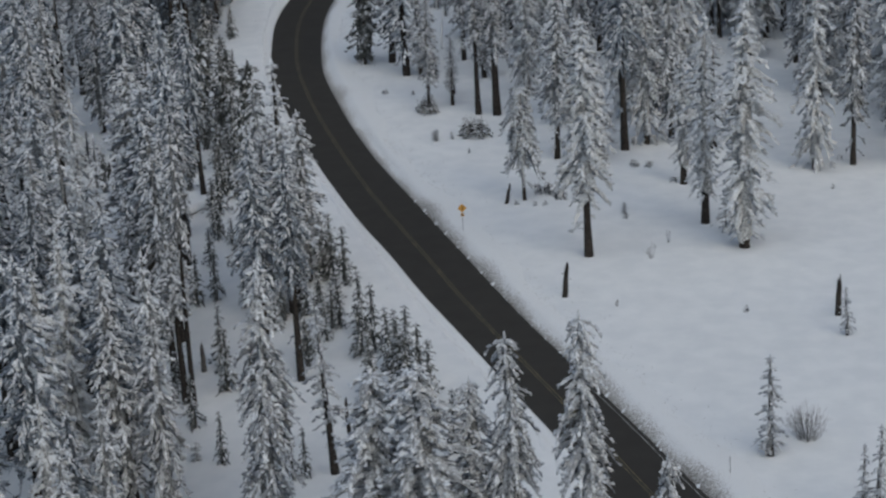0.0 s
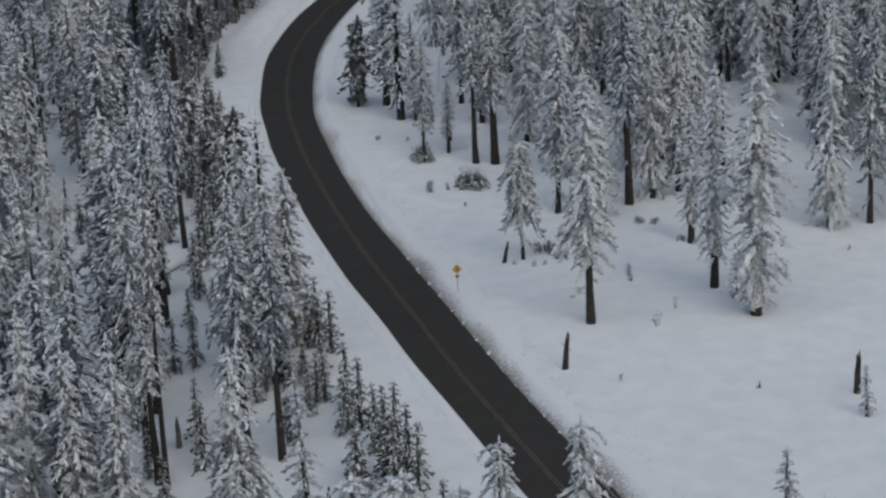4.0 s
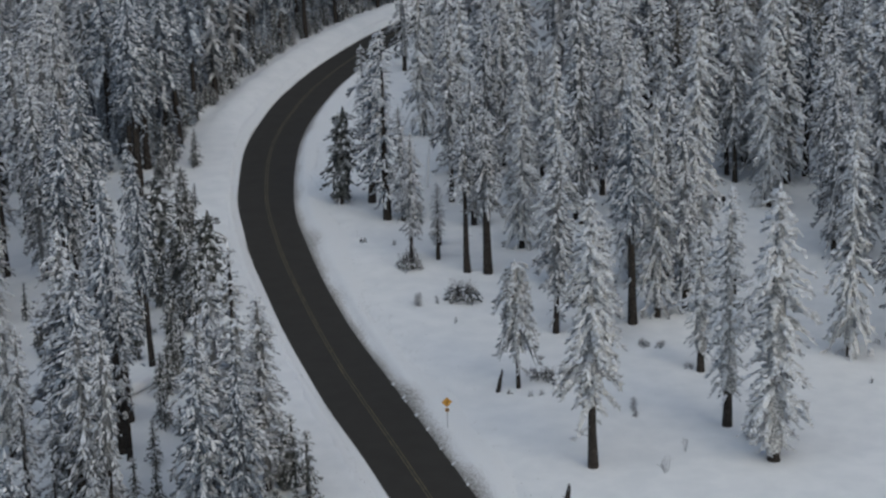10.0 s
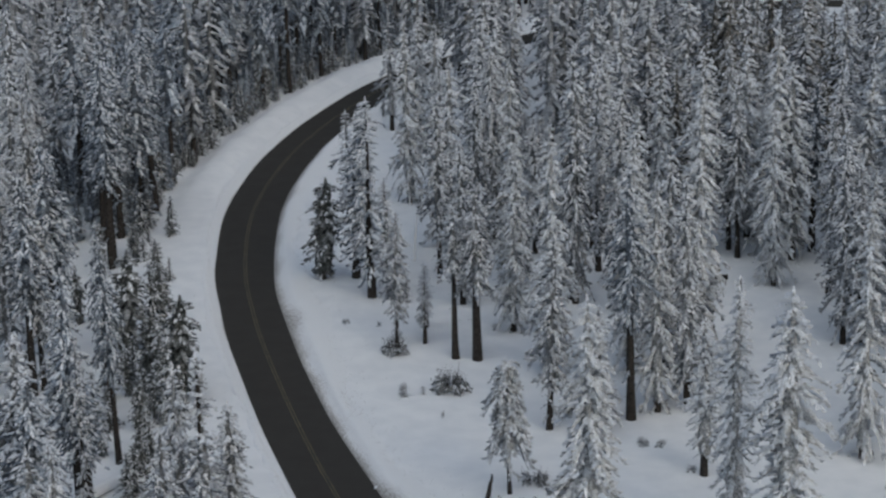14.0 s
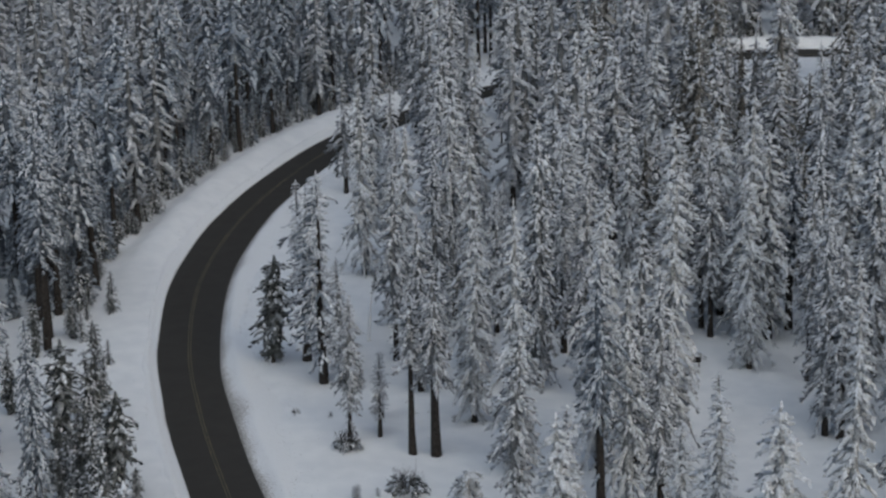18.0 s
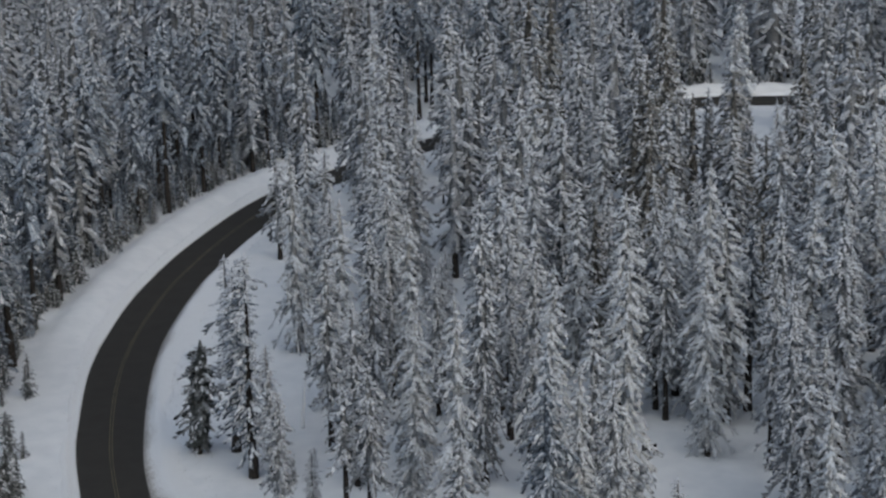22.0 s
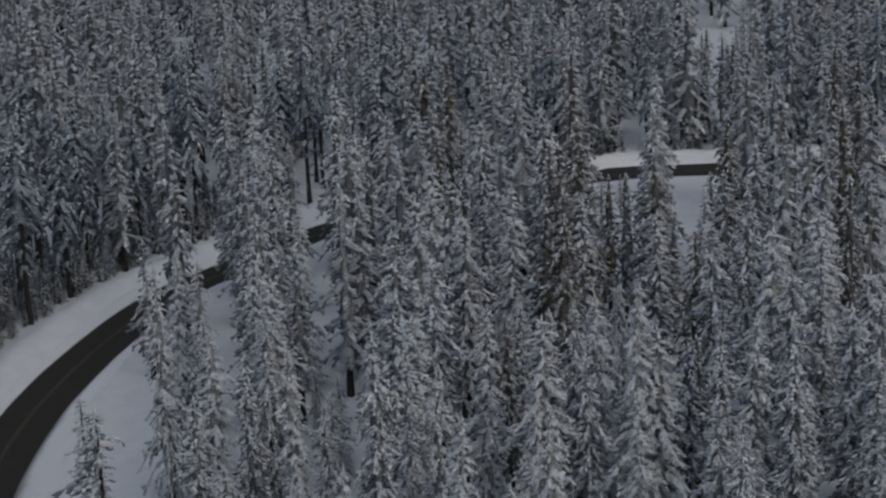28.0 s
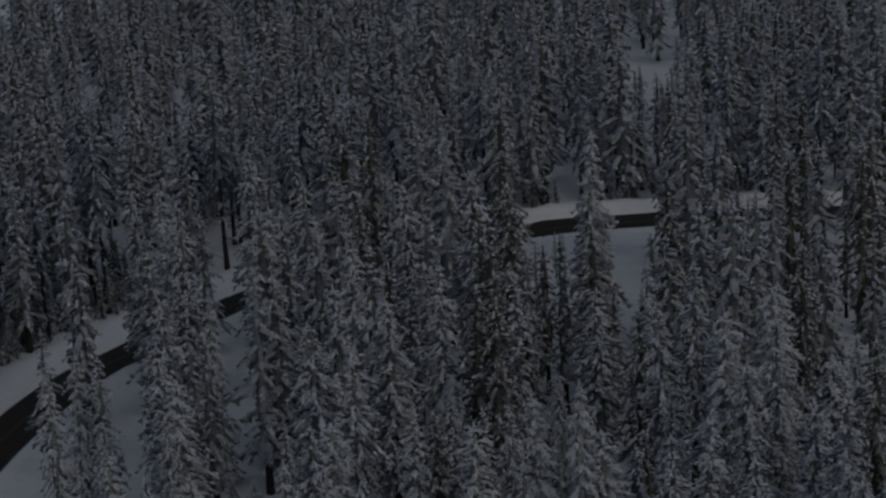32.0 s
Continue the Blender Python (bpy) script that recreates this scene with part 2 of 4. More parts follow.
v, f = strip(ROAD_HALF, -ROAD_HALF, 0.0)
road = tagged(mesh_object("road", v, [q[::-1] for q in f], ASPHALT), "dark wet two-lane asphalt road, ploughed clear between snow", "road", kind="structure")
for off in (0.22, -0.1):
    v, f = strip(off + 0.045, off - 0.045, 0.006)
    tagged(mesh_object("centre_line", v, [q[::-1] for q in f], YELLOW, road), "thin faded yellow line")
v, f = strip(-ROAD_HALF + 0.55, -ROAD_HALF + 0.45, 0.006)
edge = mesh_object("edge_line", v, [q[::-1] for q in f if v[q[0]][1] < 196], WHITE_PAINT, road)
tagged(edge, "thin worn white edge line")


# ---- trees ----
class Soup:
    """Triangles gathered for one mesh."""

    def __init__(self):
        self.v, self.f, self.n = [], [], 0

    def add(self, verts, faces):
        self.v.append(np.asarray(verts, float))
        tris = [(q[0], q[i], q[i + 1]) for q in faces for i in range(1, len(q) - 1)]
        self.f.append(np.asarray(tris, int) + self.n)
        self.n += len(verts)

    def many(self, groups, tris):
        """Copies of one small set of faces: groups is copies x corners x 3."""
        groups = np.asarray(groups, float)
        copies, corners = groups.shape[:2]
        self.v.append(groups.reshape(-1, 3))
        self.f.append((np.asarray(tris, int)[None] + (corners * np.arange(copies))[:, None, None]).reshape(-1, 3) + self.n)
        self.n += copies * corners

    def arrays(self):
        return np.concatenate(self.v), np.concatenate(self.f)

    def mesh(self, name, mat):
        return tri_mesh(name, *self.arrays(), mat)


def tri_mesh(name, verts, tris, mat):
    me = bpy.data.meshes.new(name)
    me.vertices.add(len(verts))
    me.vertices.foreach_set("co", verts.astype(np.float32).ravel())
    me.loops.add(3 * len(tris))
    me.loops.foreach_set("vertex_index", tris.astype(np.int32).ravel())
    me.polygons.add(len(tris))
    me.polygons.foreach_set("loop_start", np.arange(0, 3 * len(tris), 3, dtype=np.int32))
    me.polygons.foreach_set("use_smooth", np.ones(len(tris), dtype=bool))
    me.update(calc_edges=True)
    me.materials.append(mat)
    return me


def tube(soup, pts, radii, sides=6):
    pts = np.asarray(pts, float)
    ring = np.array([(math.cos(k * 2 * math.pi / sides), math.sin(k * 2 * math.pi / sides)) for k in range(sides)])
    v, f = [], []
    for i, (p, r) in enumerate(zip(pts, radii)):
        t = pts[min(i + 1, len(pts) - 1)] - pts[max(i - 1, 0)]
        t = t / (np.linalg.norm(t) + 1e-9)
        u = np.cross(t, (0.3, 1, 0.1) if abs(t[2]) > 0.5 else (0, 0, 1))
        u /= np.linalg.norm(u)
        w = np.cross(t, u)
        v += [p + r * (c * u + s * w) for c, s in ring]
        if i:
            a, b = (i - 1) * sides, i * sides
            f += [(a + k, a + (k + 1) % sides, b + (k + 1) % sides, b + k) for k in range(sides)]
    f.append(tuple(range((len(pts) - 1) * sides, len(pts) * sides)))
    soup.add(v, f)


UP = np.array((0, 0, 1.0))
PAD = ((0, 1, 4), (1, 2, 4), (2, 3, 4), (3, 0, 4))


def pads(white, rng, start, end, wide):
    """Lumps of snow, each lying along a twig: pointed at both ends, humped in the middle."""
    way = end - start
    across = np.cross(way, UP)
    across /= np.linalg.norm(across, axis=1)[:, None] + 1e-6
    k = len(start)
    w = wide * rng.uniform(0.65, 1.5, k)
    mid = start + way * rng.uniform(0.4, 0.7, (k, 1)) + across * (w * rng.normal(0, 0.25, k))[:, None]
    right, left = across * (w * rng.uniform(0.8, 1.2, k))[:, None], across * (w * rng.uniform(0.8, 1.2, k))[:, None]
    sag = UP * (0.45 * w)[:, None]
    white.many(np.stack([start, mid + right - sag, end, mid - left - sag, mid + UP * (0.05 + 0.65 * w)[:, None]], 1), PAD)


def bough(green, white, rng, root, az, length, rise, droop, load, twigs, fine=1.0, spray=1.0, curl=0.12, reach=1.0):
    """One bough bent down by its load: a flat frond of side twigs, hanging needles beneath them and lumps of snow lying on them."""
    out, side = np.array([math.cos(az), math.sin(az), 0]), np.array([-math.sin(az), math.cos(az), 0])
    bend, drop = rng.normal(0, 0.12), rng.uniform(0, 2 * curl)

    def at(q):
        q = np.asarray(q, float)[:, None]
        return root + out * (length * (q - 0.12 * q ** 3)) + side * (bend * length * q * q) + UP * (length * (rise * q - droop * q * q - drop * q ** 3))

    s = np.array((0.04, 0.36, 0.7, 1.0))
    spine = at(s)
    width = (0.06 + length * 0.06) * fine * spray * np.array((0.5, 1.0, 0.9, 0.15)) * rng.uniform(0.8, 1.4, 4)
    left, right = spine + side * width[:, None] - UP * (0.7 * width)[:, None], spine - side * width[:, None] - UP * (0.7 * width)[:, None]
    f = []
    for i in range(3):
        f += [(i, i + 1, 5 + i, 4 + i), (i + 1, i, 8 + i, 9 + i)]
    green.add(np.r_[spine, left, right], f)
    if twigs:
        q = rng.uniform(0.14, 1.0, twigs)
        base = at(q)
        sign = np.where(np.arange(twigs) % 2, 1.0, -1.0) * rng.uniform(0.35, 1.1, twigs)
        way = side * (0.75 * sign)[:, None] + out * rng.uniform(0.3, 1.2, (twigs, 1)) - UP * rng.uniform(0.1, 0.9, (twigs, 1))
        way /= np.linalg.norm(way, axis=1)[:, None]
        ln = (0.16 + 0.34 * length * (1.1 - 0.6 * q)) * rng.uniform(0.65, 1.35, twigs) * reach
        across = np.cross(way, UP)
        across /= np.linalg.norm(across, axis=1)[:, None] + 1e-6
        across *= ((0.04 + ln * rng.uniform(0.11, 0.2, twigs)) * fine * spray)[:, None]
        tip, mid = base + way * ln[:, None], base + way * (0.5 * ln)[:, None] + UP * (0.05 * ln)[:, None]
        low = mid - UP * (ln * rng.uniform(0.2, 0.55, twigs) * spray)[:, None]
        green.many(np.stack([base, mid + across, tip, mid - across, low], 1), ((0, 1, 2), (0, 2, 3), (0, 4, 2)))
        lie = rng.random(twigs) < load * 0.9
        if lie.any():
            b, w, ln, base = base[lie], way[lie], ln[lie][:, None], base[lie]
            k = len(b)
            pads(white, rng, b + w * ln * rng.uniform(-0.1, 0.25, (k, 1)) + UP * 0.04, b + w * ln * rng.uniform(0.8, 1.1, (k, 1)) + UP * 0.02, (0.05 + 0.085 * ln[:, 0]) * fine)
    if rng.random() < load:
        cut = np.sort(rng.uniform(0.1, 1.0, 4))
        cut[0], cut[-1] = rng.uniform(0.05, 0.3), rng.uniform(0.92, 1.03)
        p = at(cut)
        pads(white, rng, p[:-1] + UP * 0.05, p[1:] + UP * 0.04, (0.06 + 0.045 * length) * fine * np.ones(3))


def fir_meshes(seed, height=28.0, base=0.2, radius=3.8, boughs=110, load=0.8, power=0.5, twigs=9, lean=0.0, gaps=0.0, sides=7, stubs=0, fine=1.0, heart=0.2, spray=1.0, hang=0.85, foot=0.6, thick=1.0, skirt=0, one_sided=0.0, reach=1.0):
    """Trunk, needles and snow of one snow-laden conifer. base: the height of its lowest boughs, as a part of the whole."""
    rng = np.random.default_rng(seed)
    trunk, green, white = Soup(), Soup(), Soup()
    zs = np.linspace(0, 1, 8)
    wob = np.cumsum(rng.normal(0, 0.05, (8, 2)), axis=0) + np.outer(zs ** 1.5, (lean * height, 0))
    line = np.c_[wob, zs * height]
    line[0, 2] = -0.8
    r0 = (0.013 * height + 0.06) * thick
    tube(trunk, line, r0 * (1 - zs) ** 0.8 + 0.03 + 0.12 * (zs == 0), sides)

    def at(z):
        return np.array([np.interp(z, line[:, 2], line[:, 0]), np.interp(z, line[:, 2], line[:, 1]), z])

    # the dark heart of the crown, ragged all round
    rings, around = (11, 8) if sides > 4 else (5, 4)
    v, f = [], []
    for i in range(rings):
        u = i / (rings - 1)
        c = at(height * (base + 0.02 + (0.96 - base) * u))
        r = heart * radius * (1 - u) ** power * (1 - gaps) + 0.05
        for k in range(around):
            a = 2 * math.pi * (k + 0.5 * (i % 2)) / around
            q = r * rng.uniform(0.5, 1.35)
            v.append(c + np.array([q * math.cos(a), q * math.sin(a), rng.normal(0, 0.4)]))
            if i:
                f.append(((i - 1) * around + k, (i - 1) * around + (k + 1) % around, i * around + (k + 1) % around, i * around + k))
    green.add(v, f)

    # boughs in loose whorls, some long and some short, so that the outline is stepped and uneven
    whorls = max(6, int(height * (1 - base) / 0.85))
    wave, phase, gap_at, az = rng.uniform(9, 16), rng.uniform(0, 6.28), rng.uniform(0, 2 * math.pi), rng.uniform(0, 6.28)
    step_len = rng.uniform(0.78, 1.2, whorls + 1)
    for k in range(boughs):
        u = ((k + rng.uniform(0, 1)) / boughs) ** 0.85
        level = (np.floor(u * whorls) + 0.5 + rng.normal(0, 0.22)) / whorls
        z = height * (base + (0.985 - base) * min(max(level, 0.0), 0.995))
        az += 2.4 + rng.normal(0, 0.3)
        full = radius * ((1 - u) ** power) * (foot + (1 - foot) * min(1, u * (4 if foot > 0.4 else 1.8))) * (1 + 0.18 * math.sin(u * wave + 2 * math.cos(az) + phase)) * step_len[int(u * whorls)] + 0.3
        ln = full * rng.choice((rng.uniform(0.5, 0.85), rng.uniform(0.8, 1.05), rng.uniform(0.95, 1.2)))
        if gaps and np.cos(az - gap_at) > 0.3 and rng.random() < gaps:
            continue
        if one_sided and math.cos(az) > 0 and rng.random() < one_sided:
            ln *= 0.45
        bough(green, white, rng, at(z), az, ln, 0.36 * u - 0.14 + rng.normal(0, 0.09), hang * (0.3 + 0.25 * (1 - u) + rng.uniform(0, 0.25)), load * (0.75 + 0.25 * u), max(3, int(twigs * (0.35 + 0.65 * ln / radius))), fine, spray, reach=reach)
    for k in range(skirt):
        u = rng.uniform(0, 1)
        z, az = height * base * (0.3 + 0.8 * u), az + 2.4
        bough(green, white, rng, at(z), az, radius * rng.uniform(0.25, 0.65), -0.1, 0.4, 0.12, twigs // 2, fine, spray)
    tip = at(height)
    for k in range(4):
        bough(green, white, rng, at(height * 0.97), k * 1.7 + rng.uniform(0, 1), 0.5, 0.5, 0.3, load, 0)
    tube(white, [tip - (0, 0, 0.5), tip + (0, 0, 0.15)], [0.14, 0.04], 5)
    for k in range(stubs):
        z, a = height * rng.uniform(0.06, base + 0.1), rng.uniform(0, 6.28)
        p = at(z)
        e = p + np.array([math.cos(a), math.sin(a), -0.2]) * rng.uniform(0.5, 1.6)
        tube(trunk, [p, e], [0.05, 0.015], 3)
    return trunk, green, white


def plant(kind, x, y, height, wide=1.0, turn=None, group="conifers along the road"):
    """One tree of a kind, scaled to its height, standing in the snow."""
    trunk, green, white, full, label, name = KINDS[kind]
    z = float(land(x, y)[0])
    top = tagged(new(name), label, "tree", group)
    s = height / full
    turn = random.uniform(0, 360) if turn is None else turn
    top.matrix_world = pose(x, y, z, random.gauss(0, 0.8), random.gauss(0, 0.8), turn) @ Matrix.Diagonal((s * wide, s * wide, s, 1))
    for part_name, me in (("trunk", trunk), ("crown", green), ("snow_load", white)):
        if me:
            ob = new(part_name, me)
            ob.parent = top
            if part_name == "snow_load":
                tagged(ob, kind="stuff")
    return top


def kind(label, name, seed, height, leaf=None, **how):
    soups = fir_meshes(seed, height, **how)
    mats = (BARK, leaf or NEEDLES, TREE_SNOW)
    return (*(s.mesh(n, m) if s.n else None for s, n, m in zip(soups, ("trunk", "crown", "snow_load"), mats)), height, label, name)


KINDS = {
    "full_a": kind("tall conifer heavy with snow down to the ground", "conifer", 1, 28, FROSTED, base=0.03, radius=4.0, boughs=135, load=0.95),
    "full_b": kind("tall conifer heavy with snow, boughs hanging low", "conifer", 2, 28, base=0.08, radius=3.6, boughs=130, load=0.9, hang=1.1),
    "full_c": kind("broad old conifer loaded with snow", "conifer", 12, 28, FROSTED, base=0.10, radius=4.2, boughs=130, load=0.95, power=0.42, hang=0.8),
    "bare_a": kind("snow-laden conifer with a bare dark lower trunk", "conifer", 3, 28, base=0.24, radius=3.6, boughs=112, load=0.85, hang=0.9, stubs=5, skirt=8),
    "bare_b": kind("snow-laden conifer on a long bare trunk", "conifer", 4, 28, BLUE_NEEDLES, base=0.40, radius=3.3, boughs=95, load=0.66, hang=0.95, stubs=8, skirt=5, thick=1.35),
    "front_flag": kind("open-crowned conifer, boughs thick with snow, on a bare trunk", "conifer", 31, 28, FROSTED, base=0.27, radius=4.0, boughs=160, load=1.0, power=0.66, hang=0.9, foot=0.5, stubs=5, thick=0.9, skirt=8, twigs=20, fine=0.95, reach=0.72),
    "front_bare": kind("old conifer plastered with snow above a short dark trunk", "conifer", 32, 28, FROSTED, base=0.13, radius=4.0, boughs=165, load=1.0, power=0.6, hang=0.9, foot=0.3, stubs=5, twigs=20, fine=0.95, one_sided=0.5, reach=0.72),
    "front_full": kind("tall broad conifer plastered with snow to its foot", "conifer", 33, 28, FROSTED, base=0.03, radius=4.4, boughs=190, load=1.0, power=0.55, hang=0.85, foot=0.28, twigs=20, fine=0.95, reach=0.72),
    "front_short": kind("short blunt conifer smothered in snow on a bare trunk", "conifer", 34, 28, FROSTED, base=0.36, radius=4.8, boughs=130, load=1.0, power=0.22, hang=1.7, stubs=4, skirt=6, twigs=14, fine=1.1),
    "slim_a": kind("slender snow-dusted conifer with short boughs", "conifer", 5, 28, base=0.1, radius=2.5, boughs=130, load=0.75),
    "slim_b": kind("slender conifer with sparse snowy boughs", "conifer", 6, 28, base=0.22, radius=2.2, boughs=95, load=0.7, gaps=0.4, stubs=6),
    "slim_c": kind("small thin conifer standing alone in the snow", "conifer", 11, 12, base=0.05, radius=1.5, boughs=70, load=0.5, gaps=0.2, twigs=6, power=0.8),
    "spire": kind("very tall conifer whose thin top is nearly bare", "conifer", 13, 28, base=0.2, radius=3.2, boughs=125, load=0.55, power=1.25, stubs=6, heart=0.2),
    "ghost": kind("half-dead conifer with pale frosted bare branches", "conifer", 14, 28, BLUE_NEEDLES, base=0.16, radius=4.4, boughs=190, load=0.9, power=0.34, heart=0.04, spray=0.8, fine=0.9, hang=0.5, stubs=14, thick=1.3, one_sided=0.9),
    "burnt": kind("snowy conifer above a thick charred trunk", "conifer", 15, 28, base=0.42, radius=4.4, boughs=90, stubs=4, hang=1.0, thick=2.1),
    "column": kind("blunt-topped columnar conifer plastered with snow", "conifer", 18, 28, base=0.06, radius=2.8, boughs=220, load=0.85, power=0.32, hang=1.6, twigs=13, reach=0.7),
    "edge": kind("tall conifer, dark and snowless below, at the wood's edge", "conifer", 19, 28, BLUE_NEEDLES, base=0.38, radius=3.4, boughs=95, load=0.6, hang=0.95, skirt=8, stubs=8, thick=1.3),
    "rusty": kind("brownish conifer with little snow and hanging dead twigs", "conifer", 21, 28, RUSTY_NEEDLES, base=0.08, radius=3.4, boughs=125, load=0.4, hang=1.3),
    "pole": kind("thin crooked trunk with a small snowy crown", "conifer", 16, 28, base=0.55, radius=3.0, boughs=60, lean=0.02, stubs=5),
    "dark": kind("dense dark young conifer with little snow", "young_conifer", 7, 8, DARK_NEEDLES, base=0.02, radius=1.7, boughs=60, load=0.32, power=0.7, twigs=5),
    "tuft": kind("dark ragged scrub conifer dusted with snow", "scrub_conifer", 17, 8, DARK_NEEDLES, base=0.04, radius=1.7, boughs=120, load=0.25, power=0.3, gaps=0.2, twigs=5, hang=0.5, foot=0.3, heart=0.55),
    "sapling": kind("small snow-covered sapling poking out of the drift", "sapling", 8, 4, base=0.05, radius=1.0, boughs=36, load=0.5, twigs=3),
}

# trees that stand out
# clearing edge, right of the road
plant("front_flag", 11.6, 227.8, 28.0, 1.12)
plant("front_short", 5.0, 249.3, 14.6, 0.95)
plant("front_bare", 25.9, 237.9, 25.6, 1.12)
plant("front_bare", 25.1, 253.9, 17.0, 1.45)
plant("front_full", 29.4, 229.0, 28.4, 1.25)
plant("bare_a", 9.8, 267.0, 22.3, 1.01)
plant("slim_a", 48.3, 293.3, 22.8, 1.43)
plant("bare_b", 19.0, 269.7, 28.9, 0.85)
plant("full_b", 25.6, 274.2, 25.8, 0.87)
plant("full_a", 22.1, 271.9, 26.8, 0.76)
plant("bare_a", 47.3, 259.5, 27.3, 0.82)
plant("full_a", 42.1, 258.3, 28.4, 0.75)
plant("full_a", 42.5, 326.4, 32.7, 0.75)
plant("bare_a", 37.9, 331.7, 28.5, 0.79)
plant("full_b", 14.9, 311.4, 30.3, 0.75)
plant("bare_a", 48.1, 312.5, 25.0, 0.90)
plant("bare_a", -7.2, 293.7, 17.2, 0.95)
plant("slim_b", -3.8, 296.5, 7.5, 1.50)
plant("ghost", -10.7, 313.3, 26.3, 1.0, 10)
plant("slim_a", -8.4, 312.6, 16.0, 1.50)
plant("tuft", -17.3, 321.3, 13.2, 1.03)
plant("slim_b", -14.7, 343.2, 17.5, 1.50)
plant("slim_b", -14.4, 343.6, 13.8, 1.50)
plant("burnt", 2.5, 289.1, 21.6, 0.85)
plant("pole", -0.0, 289.7, 18.7, 1.44)
plant("full_a", -6.3, 356.7, 28.0, 0.75)
plant("full_a", 41.7, 316.9, 24.2, 0.84)
plant("bare_a", 38.5, 328.4, 24.4, 0.92)
plant("bare_b", 48.9, 330.4, 24.2, 1.02)
plant("bare_a", 49.2, 303.0, 25.7, 0.88)
plant("full_b", 46.7, 294.2, 27.1, 0.83)
plant("full_b", 21.0, 316.4, 28.2, 0.80)
plant("full_b", 15.4, 309.8, 33.2, 0.75)
plant("full_a", 20.1, 284.9, 28.6, 0.75)
plant("full_b", 24.5, 286.2, 27.2, 0.83)
plant("full_a", 28.0, 287.6, 32.9, 0.75)
plant("full_a", 11.0, 283.8, 30.7, 0.75)
plant("full_a", 50.4, 295.9, 21.2, 0.96)
plant("full_b", 3.4, 327.7, 26.4, 0.85)
plant("full_a", 8.0, 316.8, 30.2, 0.75)
# left of the road
plant("bare_a", -24.8, 214.7, 22.9, 0.98)
plant("bare_a", -34.7, 183.5, 20.0, 1.13)
plant("bare_b", -36.0, 238.3, 29.8, 0.82)
plant("bare_b", -49.5, 285.2, 26.9, 0.92)
plant("bare_b", -48.0, 294.2, 29.1, 0.85)
plant("full_b", -43.0, 246.5, 21.4, 1.05)
plant("full_a", -48.0, 241.1, 22.5, 0.90)
plant("bare_a", -56.7, 262.7, 27.4, 0.82)
plant("bare_b", -58.4, 246.0, 25.7, 0.96)
plant("pole", -31.0, 197.2, 16.6, 1.50)
plant("slim_b", -14.8, 176.8, 18.1, 1.25)
plant("bare_a", -40.8, 185.6, 16.0, 1.41)
plant("slim_a", -33.1, 187.0, 14.0, 1.50)
plant("bare_a", -57.9, 314.2, 28.3, 0.80)
plant("full_b", -64.4, 281.2, 20.9, 1.08)
plant("full_b", -58.4, 283.5, 26.4, 0.85)
plant("slim_b", -43.3, 271.2, 16.3, 1.50)
plant("bare_b", -47.6, 344.8, 27.4, 0.90)
plant("bare_b", -47.4, 335.2, 31.1, 0.79)
plant("bare_b", -47.5, 296.2, 26.3, 0.94)
plant("bare_a", -48.5, 286.8, 25.2, 0.90)
plant("full_b", -54.6, 297.9, 25.4, 0.89)
plant("bare_b", -19.3, 198.4, 25.3, 0.71)
plant("bare_b", -22.5, 198.7, 26.5, 0.80)
plant("pole", -30.1, 196.6, 30.0, 0.60)
plant("bare_b", -36.1, 262.0, 25.0, 0.67)
plant("edge", -56.7, 309.4, 20.2, 0.94)
plant("slim_b", -37.6, 248.0, 19.5, 0.89)
plant("slim_b", -35.0, 236.2, 23.6, 0.77)
plant("bare_b", -39.3, 276.5, 22.7, 0.67)
plant("bare_b", -36.5, 246.4, 19.5, 1.26)
# dark young trees on the embankment
plant("dark", -17.4, 225.3, 7.7, 0.95)
plant("dark", -15.8, 222.5, 7.0, 0.95)
plant("dark", -13.5, 207.8, 7.1, 0.95)
plant("dark", -12.0, 202.9, 7.4, 0.95)
plant("dark", -10.3, 197.8, 6.7, 0.95)
plant("dark", -8.4, 197.3, 6.8, 0.95)
plant("dark", -7.1, 190.4, 7.6, 0.95)
plant("dark", -6.1, 187.7, 7.1, 0.95)
plant("dark", -9.7, 199.1, 5.8, 0.95)
plant("dark", -12.1, 191.8, 6.6, 0.95)
plant("dark", -3.7, 177.3, 6.3, 0.95)
plant("dark", -31.8, 271.4, 9.7, 0.95)
plant("dark", -37.8, 309.7, 6.3, 0.95)
plant("dark", -40.3, 342.5, 4.6, 0.95)
plant("dark", -33.2, 277.1, 9.5, 0.95)
plant("dark", -32.6, 223.0, 6.1, 0.95)
plant("dark", -32.2, 234.4, 4.9, 0.95)
plant("dark", -29.4, 191.0, 5.7, 0.95)
plant("sapling", -28.2, 183.6, 1.8, 1.50)
plant("dark", -22.5, 216.2, 4.6, 0.95)
plant("dark", -18.7, 176.9, 3.4, 0.95)
plant("dark", -37.7, 295.5, 5.9, 0.95)
plant("dark", -44.3, 337.8, 3.8, 0.95)
plant("dark", -43.2, 340.9, 3.3, 0.95)
plant("dark", -32.9, 293.2, 5.0, 0.95)
plant("dark", -44.7, 335.4, 4.2, 0.95)
plant("dark", -42.6, 331.7, 4.1, 0.95)
plant("dark", -32.7, 286.6, 7.1, 0.95)
plant("dark", -33.4, 275.6, 8.2, 0.95)
plant("dark", -37.1, 300.0, 9.6, 0.95)
plant("dark", -36.7, 310.1, 5.4, 0.95)
plant("dark", -47.4, 371.9, 7.8, 0.95)
plant("dark", -44.8, 368.5, 7.3, 0.95)
plant("dark", -46.6, 370.0, 6.0, 0.95)
